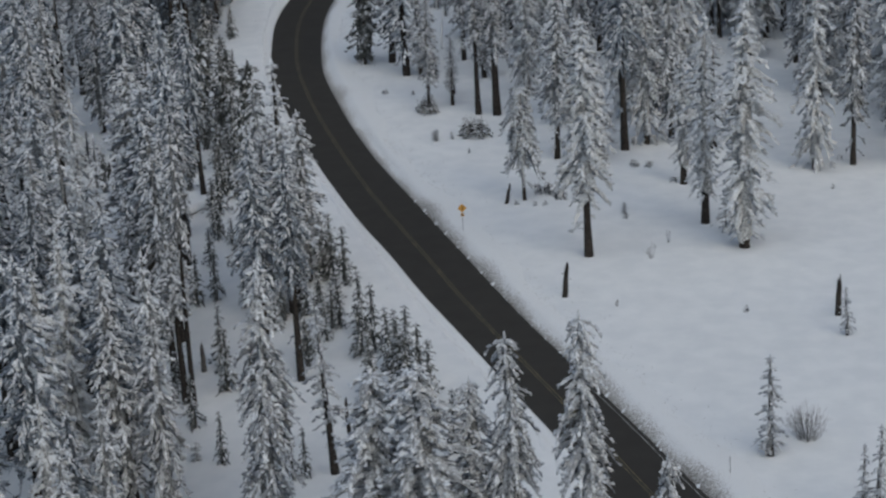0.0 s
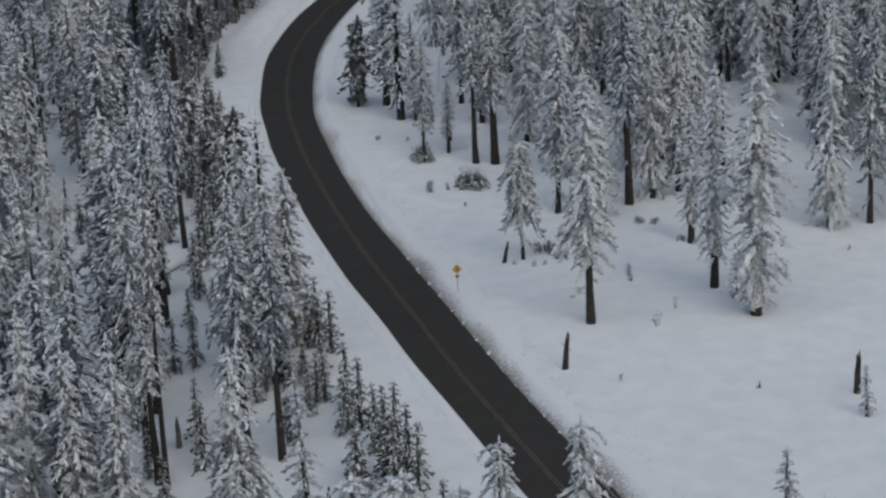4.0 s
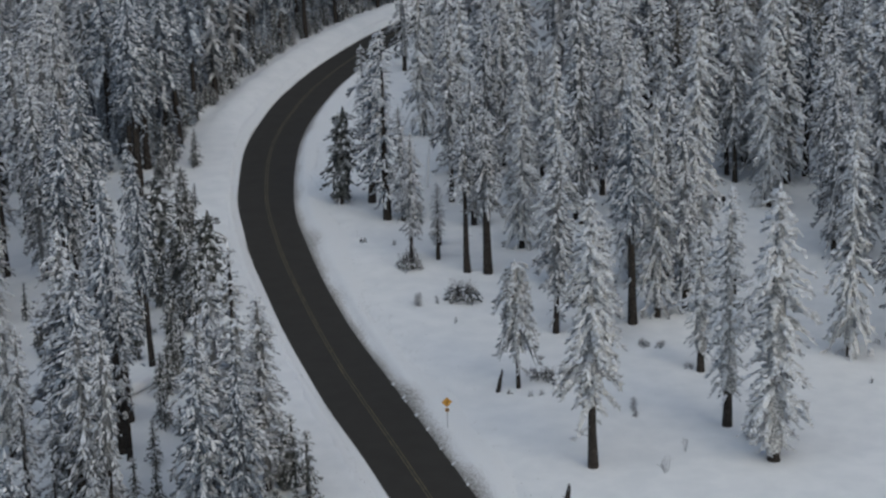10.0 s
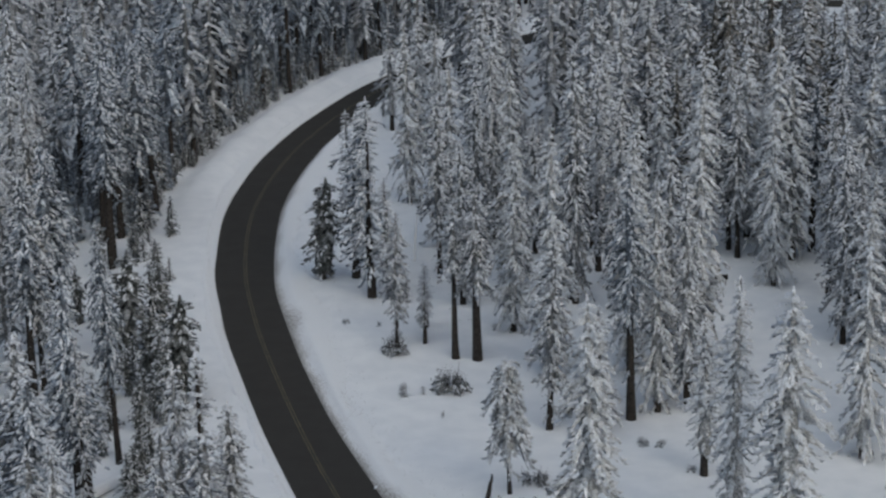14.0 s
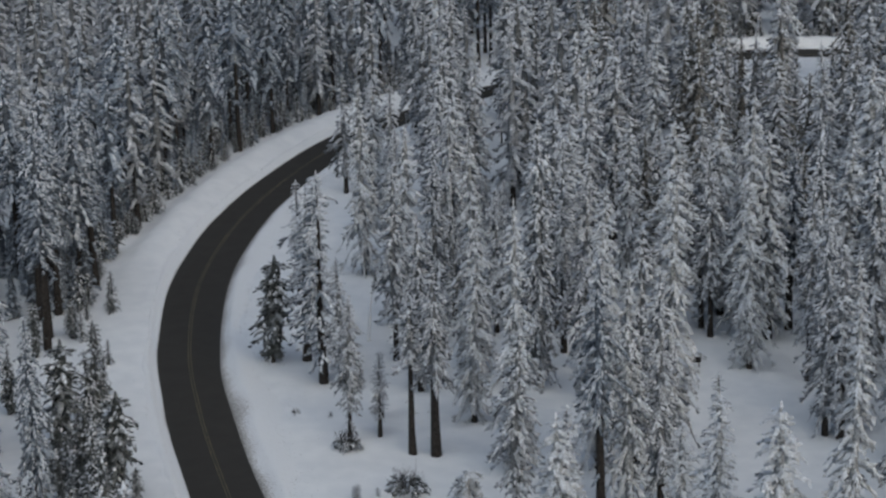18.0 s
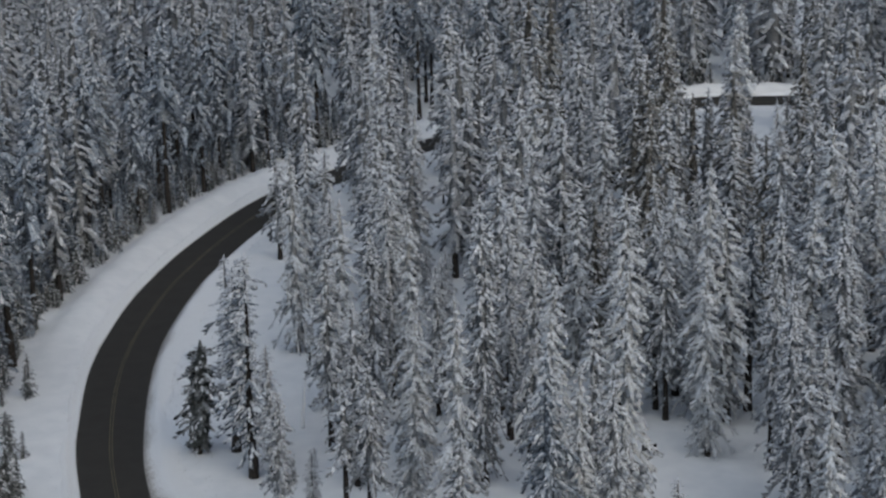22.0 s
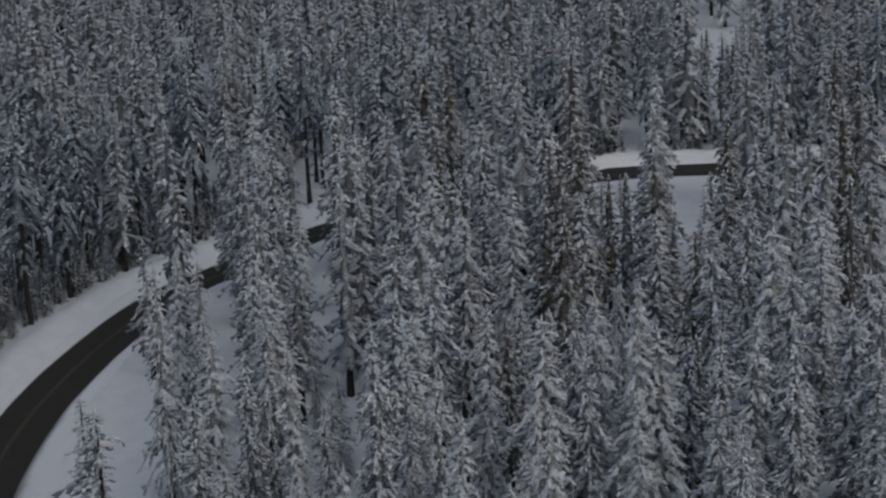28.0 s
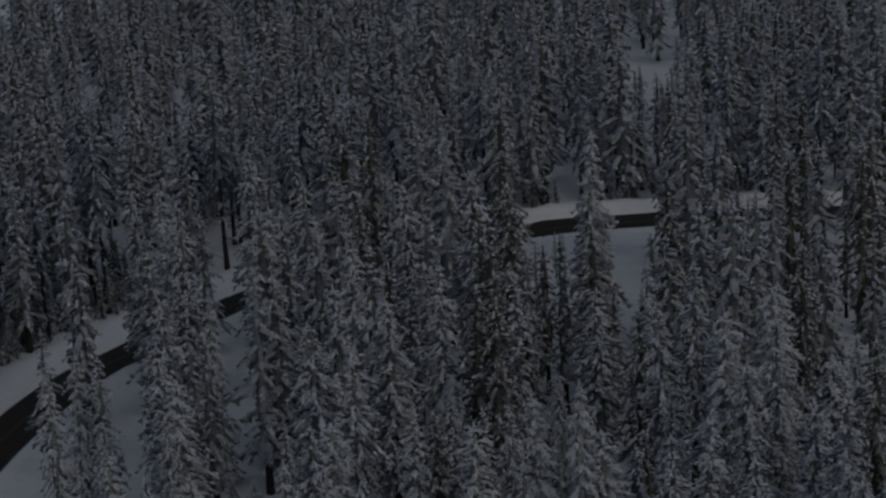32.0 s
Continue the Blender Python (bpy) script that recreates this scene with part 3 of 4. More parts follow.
plant("dark", -44.4, 369.5, 5.1, 0.95)
plant("dark", -48.2, 372.8, 6.9, 0.95)
plant("dark", -52.1, 374.4, 6.9, 0.95)
# clearing
plant("slim_c", 24.4, 173.0, 9.4, 1.50)
plant("sapling", 27.9, 234.4, 2.8, 1.50)
plant("slim_c", 36.1, 201.0, 5.3, 1.50)
plant("sapling", 16.8, 242.6, 1.4, 1.50)
plant("sapling", -6.2, 277.5, 1.4, 1.50)
plant("sapling", -3.9, 278.0, 1.0, 1.50)
plant("sapling", -5.8, 277.2, 1.6, 1.50)
plant("slim_b", -3.7, 295.1, 10.5, 1.50)
plant("slim_b", -3.5, 301.0, 8.2, 1.50)
plant("dark", -11.6, 412.6, 2.9, 0.95)
plant("dark", -4.7, 350.0, 3.2, 0.95)
plant("slim_b", -12.9, 321.7, 22.3, 1.50)
plant("full_b", 1.1, 309.8, 21.5, 1.05)
plant("bare_a", -2.0, 321.1, 24.8, 0.91)
plant("full_a", 7.1, 299.3, 23.7, 0.86)
plant("full_b", 14.7, 265.5, 14.8, 1.50)
plant("slim_b", 30.6, 268.5, 16.7, 1.50)
plant("dark", -6.1, 310.9, 3.2, 0.95)
# ragged youngsters on the wood's edge
plant("tuft", -44.0, 333.5, 5.0, 1.05)
plant("tuft", -39.4, 321.9, 5.5, 1.05)
plant("dark", -37.8, 321.6, 3.4, 0.95)
plant("dark", -40.0, 343.3, 5.7, 0.95)
plant("tuft", -36.7, 302.5, 8.0, 1.05)
plant("tuft", -31.5, 278.5, 11.8, 1.05)
plant("tuft", -39.6, 294.3, 12.8, 1.05)
plant("tuft", -35.0, 279.8, 9.3, 1.05)
plant("tuft", -29.1, 276.7, 4.1, 1.05)
plant("bare_b", -46.8, 330.5, 29.2, 0.84)
plant("bare_b", -47.5, 346.0, 24.5, 1.01)
plant("bare_b", -49.8, 343.5, 24.7, 1.00)
# tall ones whose feet are hidden
plant("full_b", 2.0, 441.8, 29.0, 0.9)
plant("full_a", 5.6, 437.3, 29.0, 1.07)
plant("full_b", 8.3, 429.3, 28.0, 1.07)
plant("full_a", 10.7, 392.5, 25.0, 0.84)
plant("full_b", 18.2, 451.8, 30.0, 1.07)
plant("full_b", -2.4, 377.2, 23.0, 0.90)
plant("full_a", -5.3, 380.6, 23.0, 0.94)
plant("full_c", 20.4, 422.6, 28.0, 1.01)
plant("full_b", 25.9, 430.1, 29.0, 1.04)
plant("full_c", 65.9, 432.6, 32.5, 0.78)
plant("rusty", 50.4, 412.0, 31.0, 1.25)
plant("full_b", 48.6, 430.1, 29.0, 1.17)
plant("rusty", 75.0, 423.0, 28.0, 1.1)
plant("full_a", 63.8, 386.0, 26.0, 0.87)
plant("full_b", 73.2, 398.4, 29.0, 0.96)
plant("rusty", 88.6, 478.6, 29.0, 0.95)
plant("full_c", 28.7, 398.7, 28.0, 0.93)
plant("full_b", 39.0, 427.4, 28.0, 1.07)
plant("full_a", 38.3, 390.5, 27.0, 0.99)
plant("full_c", 45.7, 327.2, 27.0, 1.05)
plant("full_c", 33.3, 329.5, 28.0, 1.06)
plant("full_a", 40.9, 336.2, 28.0, 1.00)
plant("column", 1.4, 144.9, 25.0, 1.03)
plant("spire", -21.0, 216.9, 28.5, 1.6)
plant("bare_a", -24.4, 223.5, 25.0, 0.96)
plant("full_b", -20.0, 225.5, 20.0, 1.12)
plant("slim_a", -21.1, 233.4, 17.0, 1.50)
plant("column", 6.5, 142.5, 27.0, 0.98)
plant("column", 10.6, 124.6, 24.0, 0.75)
plant("slim_c", 31.2, 158.8, 9.0, 1.24)
plant("slim_c", 30.1, 159.7, 7.0, 1.07)
plant("column", -19.3, 162.6, 27.0, 1.11)
plant("column", -5.5, 142.3, 25.0, 1.85)
plant("column", -9.4, 144.4, 24.0, 1.85)
plant("column", -1.8, 146.7, 21.0, 1.4)
plant("full_a", -37.3, 172.8, 28.0, 0.95)
plant("full_a", -38.7, 169.3, 27.0, 0.97)
plant("bare_a", -31.6, 166.8, 27.0, 0.96)
plant("full_b", -28.5, 166.0, 28.0, 0.78)
plant("full_a", -33.8, 144.1, 26.0, 0.88)
plant("full_b", -29.7, 145.9, 25.0, 0.75)

# the wood round them
CUT = (125, 640)
SIGHT = (((-3, 452), 2.0), ((0.0, 457), 0.4), ((15.4, 481), 1.2), ((14.5, 454.8), 0.6), ((13.6, 418), 0.5), ((72.4, 511), 2.6), ((88.7, 509), 3.4), ((84.7, 497), 1.5), ((81.0, 479), 0.6), ((80.0, 536), 0.1), ((124.5, 648), 2.6), ((121.5, 630), 1.6))
taken = [(o.location.x, o.location.y) for o in scene.objects if o.type == "EMPTY"]


def room(x, y, d):
    """How freely trees may stand at a place d metres off the road: 0 for none, else their spacing in metres, and the kinds that grow there."""
    tall = ("full_a", "full_b", "full_c", "bare_a", "slim_a", "column", "full_b", "bare_a")
    if d > 0 and y > 500 and (abs(x - 75.5 - (y - 515) * 0.18) < 0.9 and y < 548 or (x - CUT[0]) ** 2 / 60 + (y - CUT[1]) ** 2 / 900 < 1):
        return 0, tall
    if d > 0:
        if y < 345:
            if d < (25 if 252 < y else 17) or (x > -30 and y < 226) or (-36 < x < -30 and 228 < y < 242):
                return 0, tall
            return (5.2 if y < 226 else 6.2 if x < -56 else 0), ("bare_b", "edge", "bare_b", "slim_b", "edge", "bare_a")
        if y > 470 and x > 40:
            return (0 if d < 9.8 else 4.8 if d < 24 else 8.2 if y < 620 else 9.6), ("edge", "full_b", "edge", "bare_a", "full_a") if d < 18 else tall
        return (0 if d < 13.5 else 4.9 if d < 30 else 7.4 if y < 560 else 9.4), ("edge", "edge", "bare_b", "edge", "bare_a") if d < 30 else tall
    if y < 255 or (y < 300 and x < 50) or (x < 25 and y < 305):
        return 0, tall
    if d > -9 or (y < 402 and d > -27) or (y < 345 and 24 < x < 51):
        return 0, tall
    if x > 32 and y > 335:
        tall = ("full_b", "rusty", "bare_a", "slim_a", "column", "rusty", "full_c")
    return (6.3 if y < 430 else 7.1 if y < 500 else 8.4 if y < 640 else 9.6), tall


def tallest(x, y):
    """The height that trees reach at a place: low ones where the road shows over them."""
    most = 40.0
    for (ax, ay), half in SIGHT:
        way = np.array((ax - 7.0, ay - 128.0))
        way /= np.linalg.norm(way)
        rel = np.array((x - ax, y - ay))
        along, across = -rel @ way, abs(rel[0] * way[1] - rel[1] * way[0])
        if -3 < along < 125 and across < half + 1.5:
            most = min(most, 0.235 * along - 1.0)
    return most


def seen(x, y):
    """Whether a place lies where the flight ever looks, with a margin."""
    return -np.interp(y, FAN[0], FAN[1]) < x < np.interp(y, FAN[0], FAN[2])


FAN = ((118, 180, 250, 330, 420, 520, 640, 860), (46, 58, 72, 88, 108, 118, 112, 100), (44, 52, 66, 82, 106, 142, 182, 250))
spots = []
cell = {}
for x, y in taken:
    cell.setdefault((int(x // 8), int(y // 8)), []).append((x, y))
tries = [(random.uniform(-190, 250), random.uniform(118, 810)) for k in range(24000)]
tries = np.array([p for p in tries if seen(*p)])
for (x, y), d in zip(tries.tolist(), road_distance(tries[:, 0], tries[:, 1]).tolist()):
    gap, kinds = room(x, y, d)
    if not gap:
        continue
    c = (int(x // 8), int(y // 8))
    if any((x - a) ** 2 + (y - b) ** 2 < gap * gap for i in (-1, 0, 1) for j in (-1, 0, 1) for a, b in cell.get((c[0] + i, c[1] + j), ())):
        continue
    cell.setdefault(c, []).append((x, y))
    most = tallest(x, y)
    if most < 6.5:
        continue
    spots.append((x, y, kinds[random.randrange(len(kinds))], min(most, random.choice((random.uniform(15, 24), random.uniform(22, 29), random.uniform(25, 32)))), random.uniform(0.88, 1.18) * (1.0 if y < 500 else 1.14)))
spots.sort(key=lambda s: s[1])
NEAR = 180
for x, y, k, h, w in spots[:NEAR]:
    plant(k, x, y, h, w, group="conifers of the wood")

# dark young growth along the wood's edge
for k in range(210):
    y = random.uniform(205, 300) if k % 4 == 0 else random.uniform(345, 474)
    i = int(np.argmin(abs(CENTRE[:-60, 1] - y)))
    t = CENTRE[i + 1] - CENTRE[i - 1]
    t /= np.linalg.norm(t)
    off = random.uniform(13.2, 19) if y > 345 else random.uniform(12, 22)
    p = CENTRE[i] + np.array((-t[1], t[0])) * off
    plant("dark" if random.random() < 0.75 else "tuft", p[0], p[1], random.uniform(2.2, 6.0), random.uniform(0.9, 1.5), group="young growth at the wood's edge")

for k in range(40):
    plant("dark" if k % 2 else "tuft", random.uniform(50, 122), 518.5 + random.uniform(0, 7), random.uniform(3.0, 7.0), random.uniform(0.9, 1.5), group="young growth at the wood's edge")
for k in range(9):
    u = random.random()
    x, y = -19.5 + 15 * u + random.gauss(0, 1.6) - 1.5, 228 - 50 * u + random.gauss(0, 2.5)
    plant("dark", x, y, random.uniform(4.0, 8.0), random.uniform(0.9, 1.3), group="young growth at the wood's edge")

for k in range(55):
    y = random.uniform(150, 345)
    i = int(np.argmin(abs(CENTRE[:-60, 1] - y)))
    p = CENTRE[i] - np.array((random.uniform(19, 46), 0))
    plant("dark" if random.random() < 0.7 else "tuft", p[0], p[1], random.uniform(3.0, 7.5), random.uniform(0.7, 1.0), group="young growth in the wood")

# the farther wood, past counting: one body of trunks, one of needles, one of snow
low = np.array([(random.uniform(-120, 40), random.uniform(345, 500)) for k in range(3000)])
low_d = road_distance(low[:, 0], low[:, 1])
low = [(x, y, "dark", random.uniform(3.5, 9.0), random.uniform(0.9, 1.4)) for (x, y), d in zip(low.tolist(), low_d.tolist()) if 14.5 < d < 34 and seen(x, y)][:330]
far_spots = np.array([p[:2] for p in spots[NEAR:] + low])
heights = land(far_spots[:, 0], far_spots[:, 1])
cheap = [fir_meshes(60 + i, 28.0, base=b, radius=r, boughs=n, power=0.55, load=0.38, twigs=5, sides=4, fine=1.12, heart=0.26, spray=1.5) for i, (b, r, n) in enumerate(((0.08, 4.6, 62), (0.14, 4.2, 60), (0.2, 4.0, 56), (0.12, 3.4, 60), (0.05, 5.0, 64)))]
cheap += [fir_meshes(70 + i, 28.0, base=b, radius=r, boughs=48, power=0.5, load=0.32, twigs=5, sides=4, fine=1.12, heart=0.26, spray=1.5, hang=1.2, skirt=10, stubs=5) for i, (b, r) in enumerate(((0.42, 3.8), (0.36, 3.4), (0.48, 3.6)))]
cheap.append(fir_meshes(80, 28.0, base=0.03, radius=6.0, boughs=36, power=0.6, load=0.12, twigs=3, sides=4, fine=1.2, heart=0.5, spray=2.4))
models = [[soup.arrays() for soup in tree] for tree in cheap]
far_trees = list(zip(spots[NEAR:] + low, heights.tolist()))
EDGE_KINDS = ("edge", "bare_b", "slim_b", "dark")
for body, label, needles, chosen in (
        ("far_wood", "dense far conifer wood bowed under snow", NEEDLES, [s for s in far_trees if s[0][2] not in EDGE_KINDS + ("rusty",)]),
        ("brown_wood", "brownish conifers with little snow in the far wood", RUSTY_NEEDLES, [s for s in far_trees if s[0][2] == "rusty"]),
        ("edge_wood", "dark bare-trunked conifers and thicket along the wood's edge", BLUE_NEEDLES, [s for s in far_trees if s[0][2] in EDGE_KINDS])):
    wood = tagged(new(body), label, "forest", kind="stuff")
    for layer, (name, mat) in enumerate((("far_trunks", BARK), ("far_boughs", needles), ("far_snow_load", TREE_SNOW))):
        rng = np.random.default_rng(9)
        vs, fs, at = [], [], 0
        for (x, y, k, h, w), z in chosen:
            v, f = models[8 if k == "dark" else int(rng.integers(5, 8)) if k in EDGE_KINDS else int(rng.integers(0, 5))][layer]
            a, s = rng.uniform(0, 6.28), h / 28
            m = np.array([[math.cos(a), -math.sin(a), 0], [math.sin(a), math.cos(a), 0], [0, 0, 1]])
            vs.append((v * (s * w, s * w, s)) @ m.T + (x, y, z))
            fs.append(f + at)
            at += len(v)
        ob = new(name, tri_mesh(name, np.concatenate(vs), np.concatenate(fs), mat))
        ob.parent = wood
        tagged(ob, kind="stuff")


# ---- small things along the road and in the clearing ----
def part(name, bm, mat, parent, label=""):
    """Links a bmesh as one mesh object under a thing."""
    me = bpy.data.meshes.new(name)
    bm.to_mesh(me)
    bm.free()
    me.materials.append(mat)
    ob = new(name, me)
    ob.parent = parent
    return tagged(ob, label)


def box(sx, sy, sz, m=Matrix(), bevel=0.0):
    bm = bmesh.new()
    bmesh.ops.create_cube(bm, size=1.0, matrix=m @ Matrix.Diagonal((sx, sy, sz, 1)))
    if bevel:
        bmesh.ops.bevel(bm, geom=bm.edges[:], offset=bevel, segments=2, affect="EDGES")
    return bm


def stand(name, x, y, label, category, turn=0.0, group="", sink=0.0):
    top = tagged(new(name), label, category, group)
    top.matrix_world = pose(x, y, float(land(x, y)[0]) - sink, 0, 0, turn)
    return top


SIGN_YELLOW = two_tone("warning_yellow", (0.42, 0.22, 0.04), (0.52, 0.29, 0.06), 3.0, 0.5, (0.05, 0.01))
SIGN_BLACK = two_tone("sign_black", (0.015, 0.015, 0.015), (0.03, 0.03, 0.03), 5.0, 0.5, (0.05, 0.01))
GALVANISED = two_tone("galvanised_steel", (0.25, 0.26, 0.27), (0.36, 0.37, 0.38), 6.0, 0.5, (0.1, 0.01))
DEAD_WOOD = two_tone("weathered_dead_wood", (0.05, 0.047, 0.045), (0.16, 0.155, 0.15), 4.0, 0.95, (0.8, 0.06))
TWIG = two_tone("bare_frosted_twigs", (0.10, 0.095, 0.093), (0.30, 0.30, 0.30), 6.0, 0.95, (0.2, 0.01))
DARK_TWIG = two_tone("dark_twigs", (0.03, 0.028, 0.027), (0.09, 0.086, 0.084), 6.0, 0.95, (0.2, 0.01))
DARK_BOARD = two_tone("dark_stained_boards", (0.012, 0.011, 0.010), (0.03, 0.027, 0.024), 4.0, 0.8, (0.3, 0.02))

# a curve warning sign with a small plate beneath it
sign = stand("warning_sign", -2.6, 238.3, "yellow diamond curve warning sign on a thin steel post", "road sign", 4)
part("post", box(0.07, 0.05, 3.7, pose(0, 0, 1.55), 0.008), GALVANISED, sign, "thin galvanised post")
face = part("diamond_panel", box(0.78, 0.02, 0.78, pose(0, -0.05, 3.05, 0, 45, 0), 0.008), SIGN_YELLOW, sign, "yellow diamond panel")
bm = bmesh.new()
for m, size in ((pose(0.0, -0.068, 2.86), (0.09, 0.30)), (pose(0.06, -0.068, 3.07, 0, 40, 0), (0.09, 0.24)), (pose(0.12, -0.068, 3.24, 0, 0, 0), (0.09, 0.2))):
    bmesh.ops.create_cube(bm, size=1.0, matrix=m @ Matrix.Diagonal((size[0], 0.006, size[1], 1)))
part("curve_arrow", bm, SIGN_BLACK, face, "black bent arrow")
part("snow_cap", box(0.2, 0.08, 0.12, pose(0, -0.04, 3.66), 0.03), SNOW, sign, "small cap of snow")
plate = part("plate", box(0.42, 0.02, 0.36, pose(0, -0.05, 2.22), 0.008), SIGN_YELLOW, sign, "small yellow plate")
part("plate_bar", box(0.26, 0.006, 0.18, pose(0, -0.064, 2.22)), SIGN_BLACK, plate, "black bar")


def snag(x, y, height, radius, lean, turn, label, name="dead_snag", group="dead trunks in the snow", mat=BARK):
    """A broken dead trunk with a splintered top and a few stubs."""
    rng = np.random.default_rng(int(abs(x * 37 + y)))
    top = stand(name, x, y, label, "dead tree", turn, group)
    body = Soup()
    zs = np.linspace(-0.5, height, 6)
    pts = np.c_[lean * zs + rng.normal(0, 0.03, 6), rng.normal(0, 0.03, 6), zs]
    tube(body, pts, radius * (1.15 - 0.45 * np.linspace(0, 1, 6) ** 2), 8)
    for k in range(4):
        a = k * 1.6 + rng.uniform(0, 0.6)
        base = pts[-1] + np.array((math.cos(a), math.sin(a), 0)) * radius * 0.4
        tube(body, [base - (0, 0, 0.2), base + (lean * 0.3, 0, rng.uniform(0.15, 0.7))], [radius * 0.42, 0.02], 4)
    me = body.mesh("trunk", mat)
    new("trunk", me).parent = top
    stub = Soup()
    for k in range(3):
        z, a = height * rng.uniform(0.3, 0.9), rng.uniform(0, 6.28)
        p = np.array((lean * z, 0, z))
        tube(stub, [p, p + np.array((math.cos(a), math.sin(a), 0.3)) * (radius + 0.3)], [0.05, 0.02], 4)
    new("branch_stubs", stub.mesh("branch_stubs", mat)).parent = top
    cap = Soup()
    tube(cap, [pts[-1] + (0, 0, 0.02), pts[-1] + (0.02, 0, 0.14)], [radius * 0.6, radius * 0.25], 7)
    new("snow_cap", cap.mesh("snow_cap", SNOW)).parent = top
    return top


snag(27.4, 349.2, 11.8, 0.3, 0.0, 0, "tall bare dead trunk standing among the conifers")
snag(8.2, 215.2, 3.4, 0.28, 0.10, 0, "charred broken trunk leaning in the open snow")
snag(2.8, 248.4, 1.9, 0.22, 0.22, 10, "short leaning splintered stump in the snow")
snag(36.2, 206.8, 3.9, 0.30, 0.02, 0, "dark upright dead trunk beside a small conifer")
snag(-19.7, 183.6, 4.6, 0.24, 0.0, 0, "grey weathered broken trunk in the wood", mat=DEAD_WOOD)
snag(-29.9, 204.6, 2.6, 0.28, -0.03, 0, "grey weathered stump in the wood", mat=DEAD_WOOD)
snag(-13.2, 178.5, 6.0, 0.22, -0.05, 0, "thin dark dead trunk on the embankment")
snag(-46.5, 270.0, 2.2, 0.25, 0.05, 0, "short dark stump among the trees")
snag(-50.5, 276.0, 1.6, 0.28, 0.0, 0, "short dark stump among the trees")
snag(-10.4, 315.5, 1.9, 0.16, 0.1, 0, "small dark stump at the foot of a tree")


def shrub(x, y, radius, height, stems, label, seed, drift=0.0, wood=None):
    """A leafless bush of many thin forked twigs, or a low one with snow on it."""
    rng = np.random.default_rng(seed)
    top = stand("shrub", x, y, label, "shrub", 0, "shrubs in the clearing")
    body, snow_bits, green = Soup(), Soup(), Soup()
    for k in range(stems):
        a, r = rng.uniform(0, 6.28), radius * math.sqrt(rng.uniform(0, 1))
        tip = np.array((r * math.cos(a), r * math.sin(a), height * rng.uniform(0.55, 1.0) * (1 - 0.35 * r / radius)))
        root = tip * (0.25, 0.25, 0) + (0, 0, -0.2)
        mid = root * 0.5 + tip * 0.5 + rng.normal(0, 0.1 * radius, 3)
        tube(body, [root, mid, tip], [0.022, 0.018, 0.01], 3)
        for j in range(2):
            b2 = mid + (tip - mid) * rng.uniform(0, 0.7)
            e2 = b2 + rng.normal(0, 0.16 * radius, 3) + (0, 0, 0.25)
            tube(body, [b2, e2], [0.018, 0.008], 3)
        if rng.random() < drift:
            bough(green, snow_bits, rng, mid, a, radius * rng.uniform(0.3, 0.6), 0.2, 0.5, 0.25, 6)
    new("brush", body.mesh("brush", wood or (DARK_TWIG if drift else TWIG))).parent = top
    if green.n:
        new("leaves", green.mesh("leaves", DARK_NEEDLES)).parent = top
    if snow_bits.n:
        new("snow_load", snow_bits.mesh("snow_load", TREE_SNOW)).parent = top
    for child in top.children:
        tagged(child, kind="stuff")
    return top


shrub(28.1, 175.9, 2.2, 4.4, 75, "round leafless bush of thin grey twigs", 1)
shrub(18.7, 226.2, 1.1, 2.3, 7, "few bare twigs sticking out of the snow", 2, wood=DARK_TWIG)
shrub(20.9, 231.4, 0.6, 1.9, 4, "few bare twigs sticking out of the snow", 3, wood=DARK_TWIG)
shrub(-0.9, 279.2, 2.2, 3.4, 70, "low dark bush half covered with snow", 4, 0.8)
shrub(7.7, 252.0, 1.8, 1.6, 34, "low bush bent down by snow", 5, 0.9)
shrub(-7.3, 291.2, 1.6, 3.0, 60, "dark bush at the foot of a conifer", 6, 0.9)
shrub(9.6, 249.5, 1.0, 1.1, 18, "low bush bent down by snow", 7, 0.9)
shrub(19.6, 262.5, 0.8, 1.2, 14, "small dark bush at the clearing's edge", 8, 0.9)
shrub(21.5, 262.0, 0.7, 1.0, 12, "small dark bush at the clearing's edge", 9, 0.9)
shrub(-13.6, 303.0, 0.6, 0.8, 10, "small tuft of twigs in the snow", 10, 0.5)
shrub(24.0, 255.0, 0.7, 0.9, 10, "small tuft of twigs in the snow", 11, 0.5)
for k, (x, y) in enumerate(((4.0, 247.6), (6.2, 246.9), (7.5, 247.2), (13.6, 212.0), (-9.5, 301.5), (-1.5, 271.0), (16.9, 240.7), (27.0, 209.0), (46.0, 262.0), (43.0, 250.0))):
    shrub(x, y, 0.35, 0.8, 6, "small tuft of twigs in the snow", 20 + k, 0.6)

# a dark board on two posts, and a snow-capped log in the wood
board = stand("notice_board", 34.9, 317.2, "dark wooden notice board on two posts among the trees", "notice board", 8)
for s in (-0.62, 0.62):
    part("post", box(0.12, 0.12, 1.6, pose(s, 0, 0.5), 0.01), DARK_BOARD, board)
part("panel", box(1.75, 0.12, 0.75, pose(0, -0.08, 1.05), 0.015), DARK_BOARD, board)
part("snow_cap", box(1.7, 0.2, 0.12, pose(0, -0.06, 1.49), 0.04), SNOW, board, "strip of snow on its top edge")


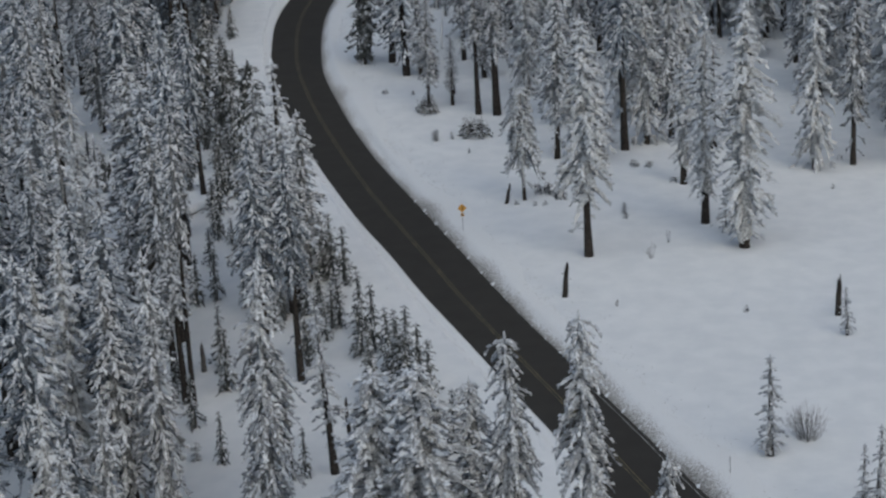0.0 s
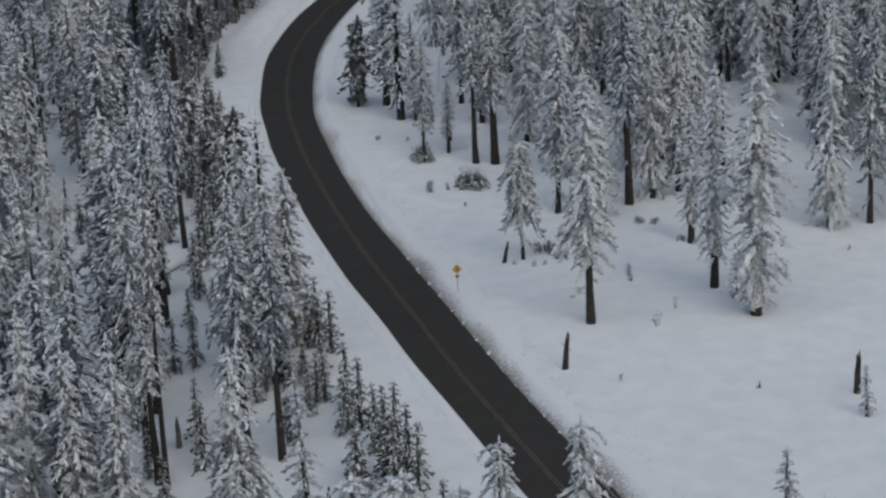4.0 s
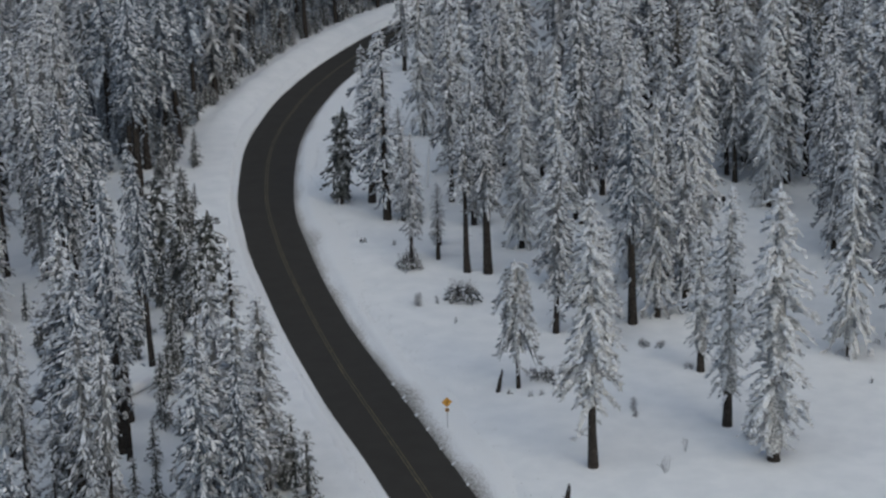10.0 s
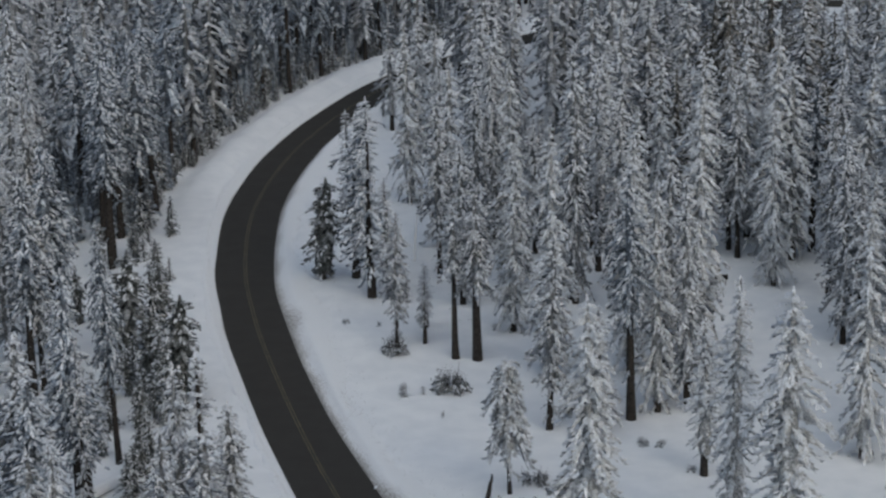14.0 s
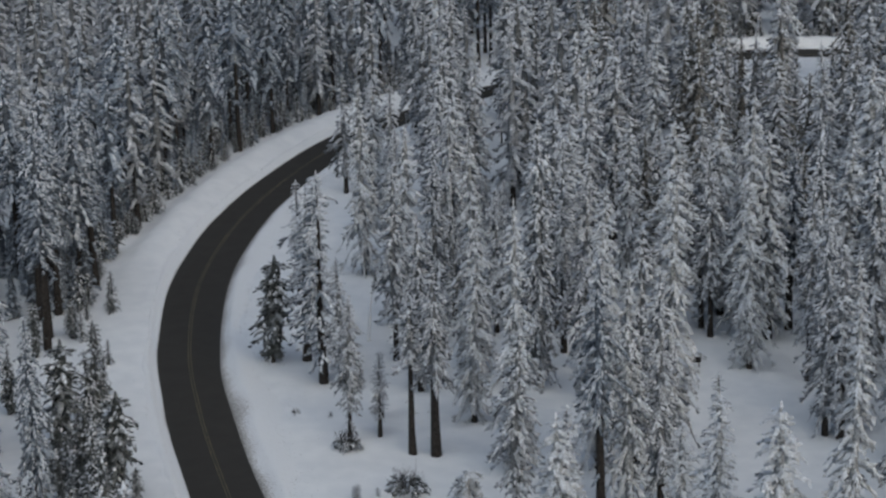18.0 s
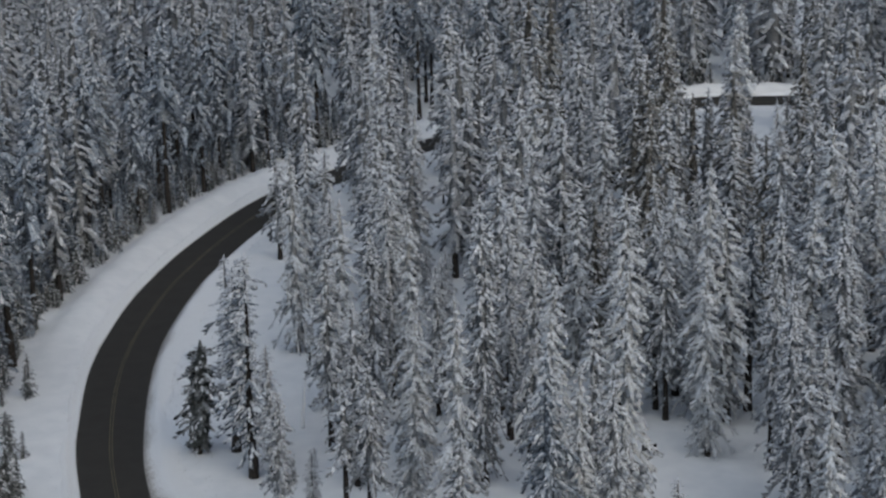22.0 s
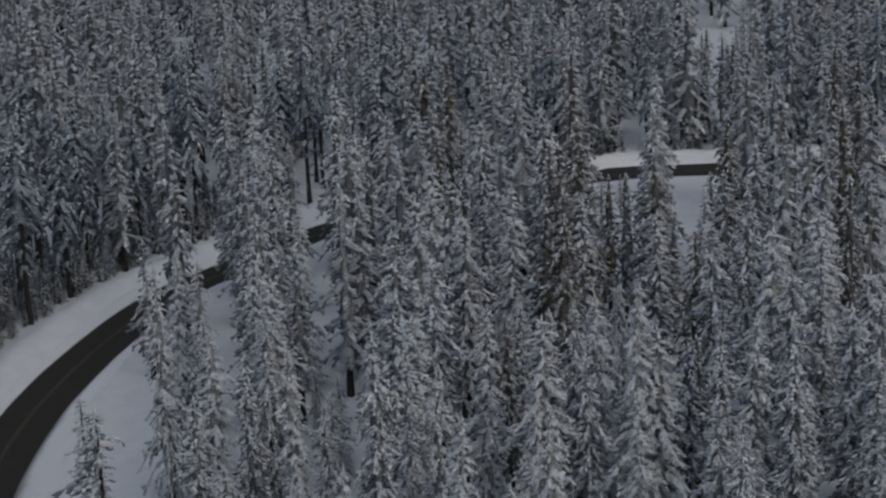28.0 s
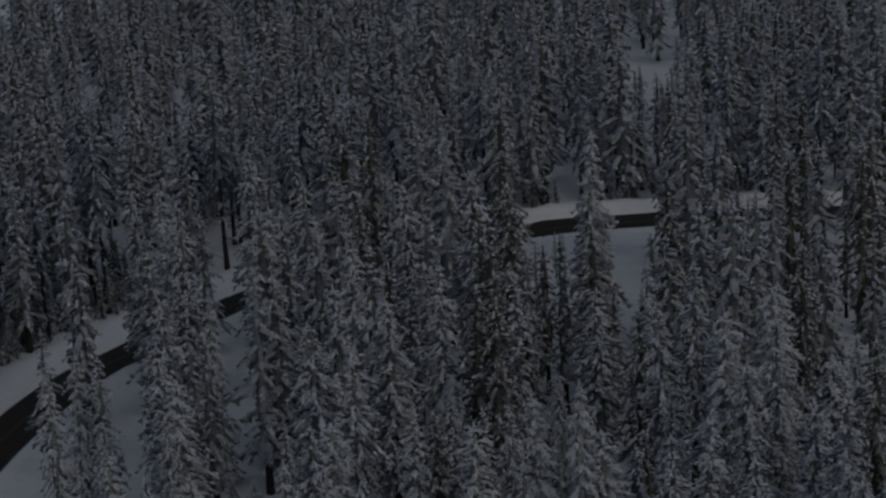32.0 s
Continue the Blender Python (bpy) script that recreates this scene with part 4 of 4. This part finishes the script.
def log(ax, ay, bx, by, radius, label):
    top = stand("fallen_log", (ax + bx) / 2, (ay + by) / 2, label, "log", 0, "fallen logs in the wood")
    half = np.array(((bx - ax) / 2, (by - ay) / 2, 0))
    body, snow_bits = Soup(), Soup()
    tube(body, [-half + (0, 0, 0.05), (0, 0, 0.2), half + (0, 0, 0.45)], [radius, radius * 0.85, radius * 0.55], 9)
    tube(snow_bits, [-half + (0, 0, 0.4), (0, 0, 0.5), half + (0, 0, 0.65)], [radius * 1.6, radius * 1.45, radius * 1.0], 8)
    new("trunk", body.mesh("trunk", BARK)).parent = top
    new("snow_load", snow_bits.mesh("snow_load", SNOW)).parent = top


lean = stand("leaning_dead_trunk", -5.4, 328.6, "thin dead trunk leaning among conifers, white with snow", "dead tree", 0, "dead trunks in the snow")
pole_wood, pole_snow = Soup(), Soup()
tube(pole_wood, [(0, 0, -0.4), (0.25, 0.2, 3.4), (0.55, 0.5, 6.6)], [0.2, 0.16, 0.1], 7)
tube(pole_snow, [(0, -0.1, 0.1), (0.25, 0.1, 3.5), (0.55, 0.4, 6.75)], [0.26, 0.22, 0.12], 7)
new("trunk", pole_wood.mesh("trunk", BARK)).parent = lean
new("snow_load", pole_snow.mesh("snow_load", SNOW)).parent = lean
log(-38.5, 252.0, -31.0, 262.5, 0.42, "fallen trunk with a thick cap of snow in the wood")
log(-34.5, 258.0, -29.5, 259.5, 0.3, "fallen trunk with a thick cap of snow in the wood")

# a dark boulder at the road's edge and a thin marker stake
bm = bmesh.new()
bmesh.ops.create_icosphere(bm, subdivisions=2, radius=0.62)
for vert in bm.verts:
    vert.co *= 1 + 0.3 * noise.noise(vert.co * 1.7)
    vert.co.z *= 0.75
rock = stand("boulder", 6.6, 177.0, "dark angular boulder at the snowy road edge", "rock")
part("stone", bm, BARK, rock)
part("snow_cap", box(0.5, 0.5, 0.1, pose(-0.1, 0.1, 0.42), 0.04), SNOW, rock, "thin cap of snow")
stake = stand("marker_stake", 20.3, 169.3, "thin wooden snow stake beside the road", "marker stake")
part("stake", box(0.05, 0.05, 2.0, pose(0, 0, 0.8), 0.005), DEAD_WOOD, stake)
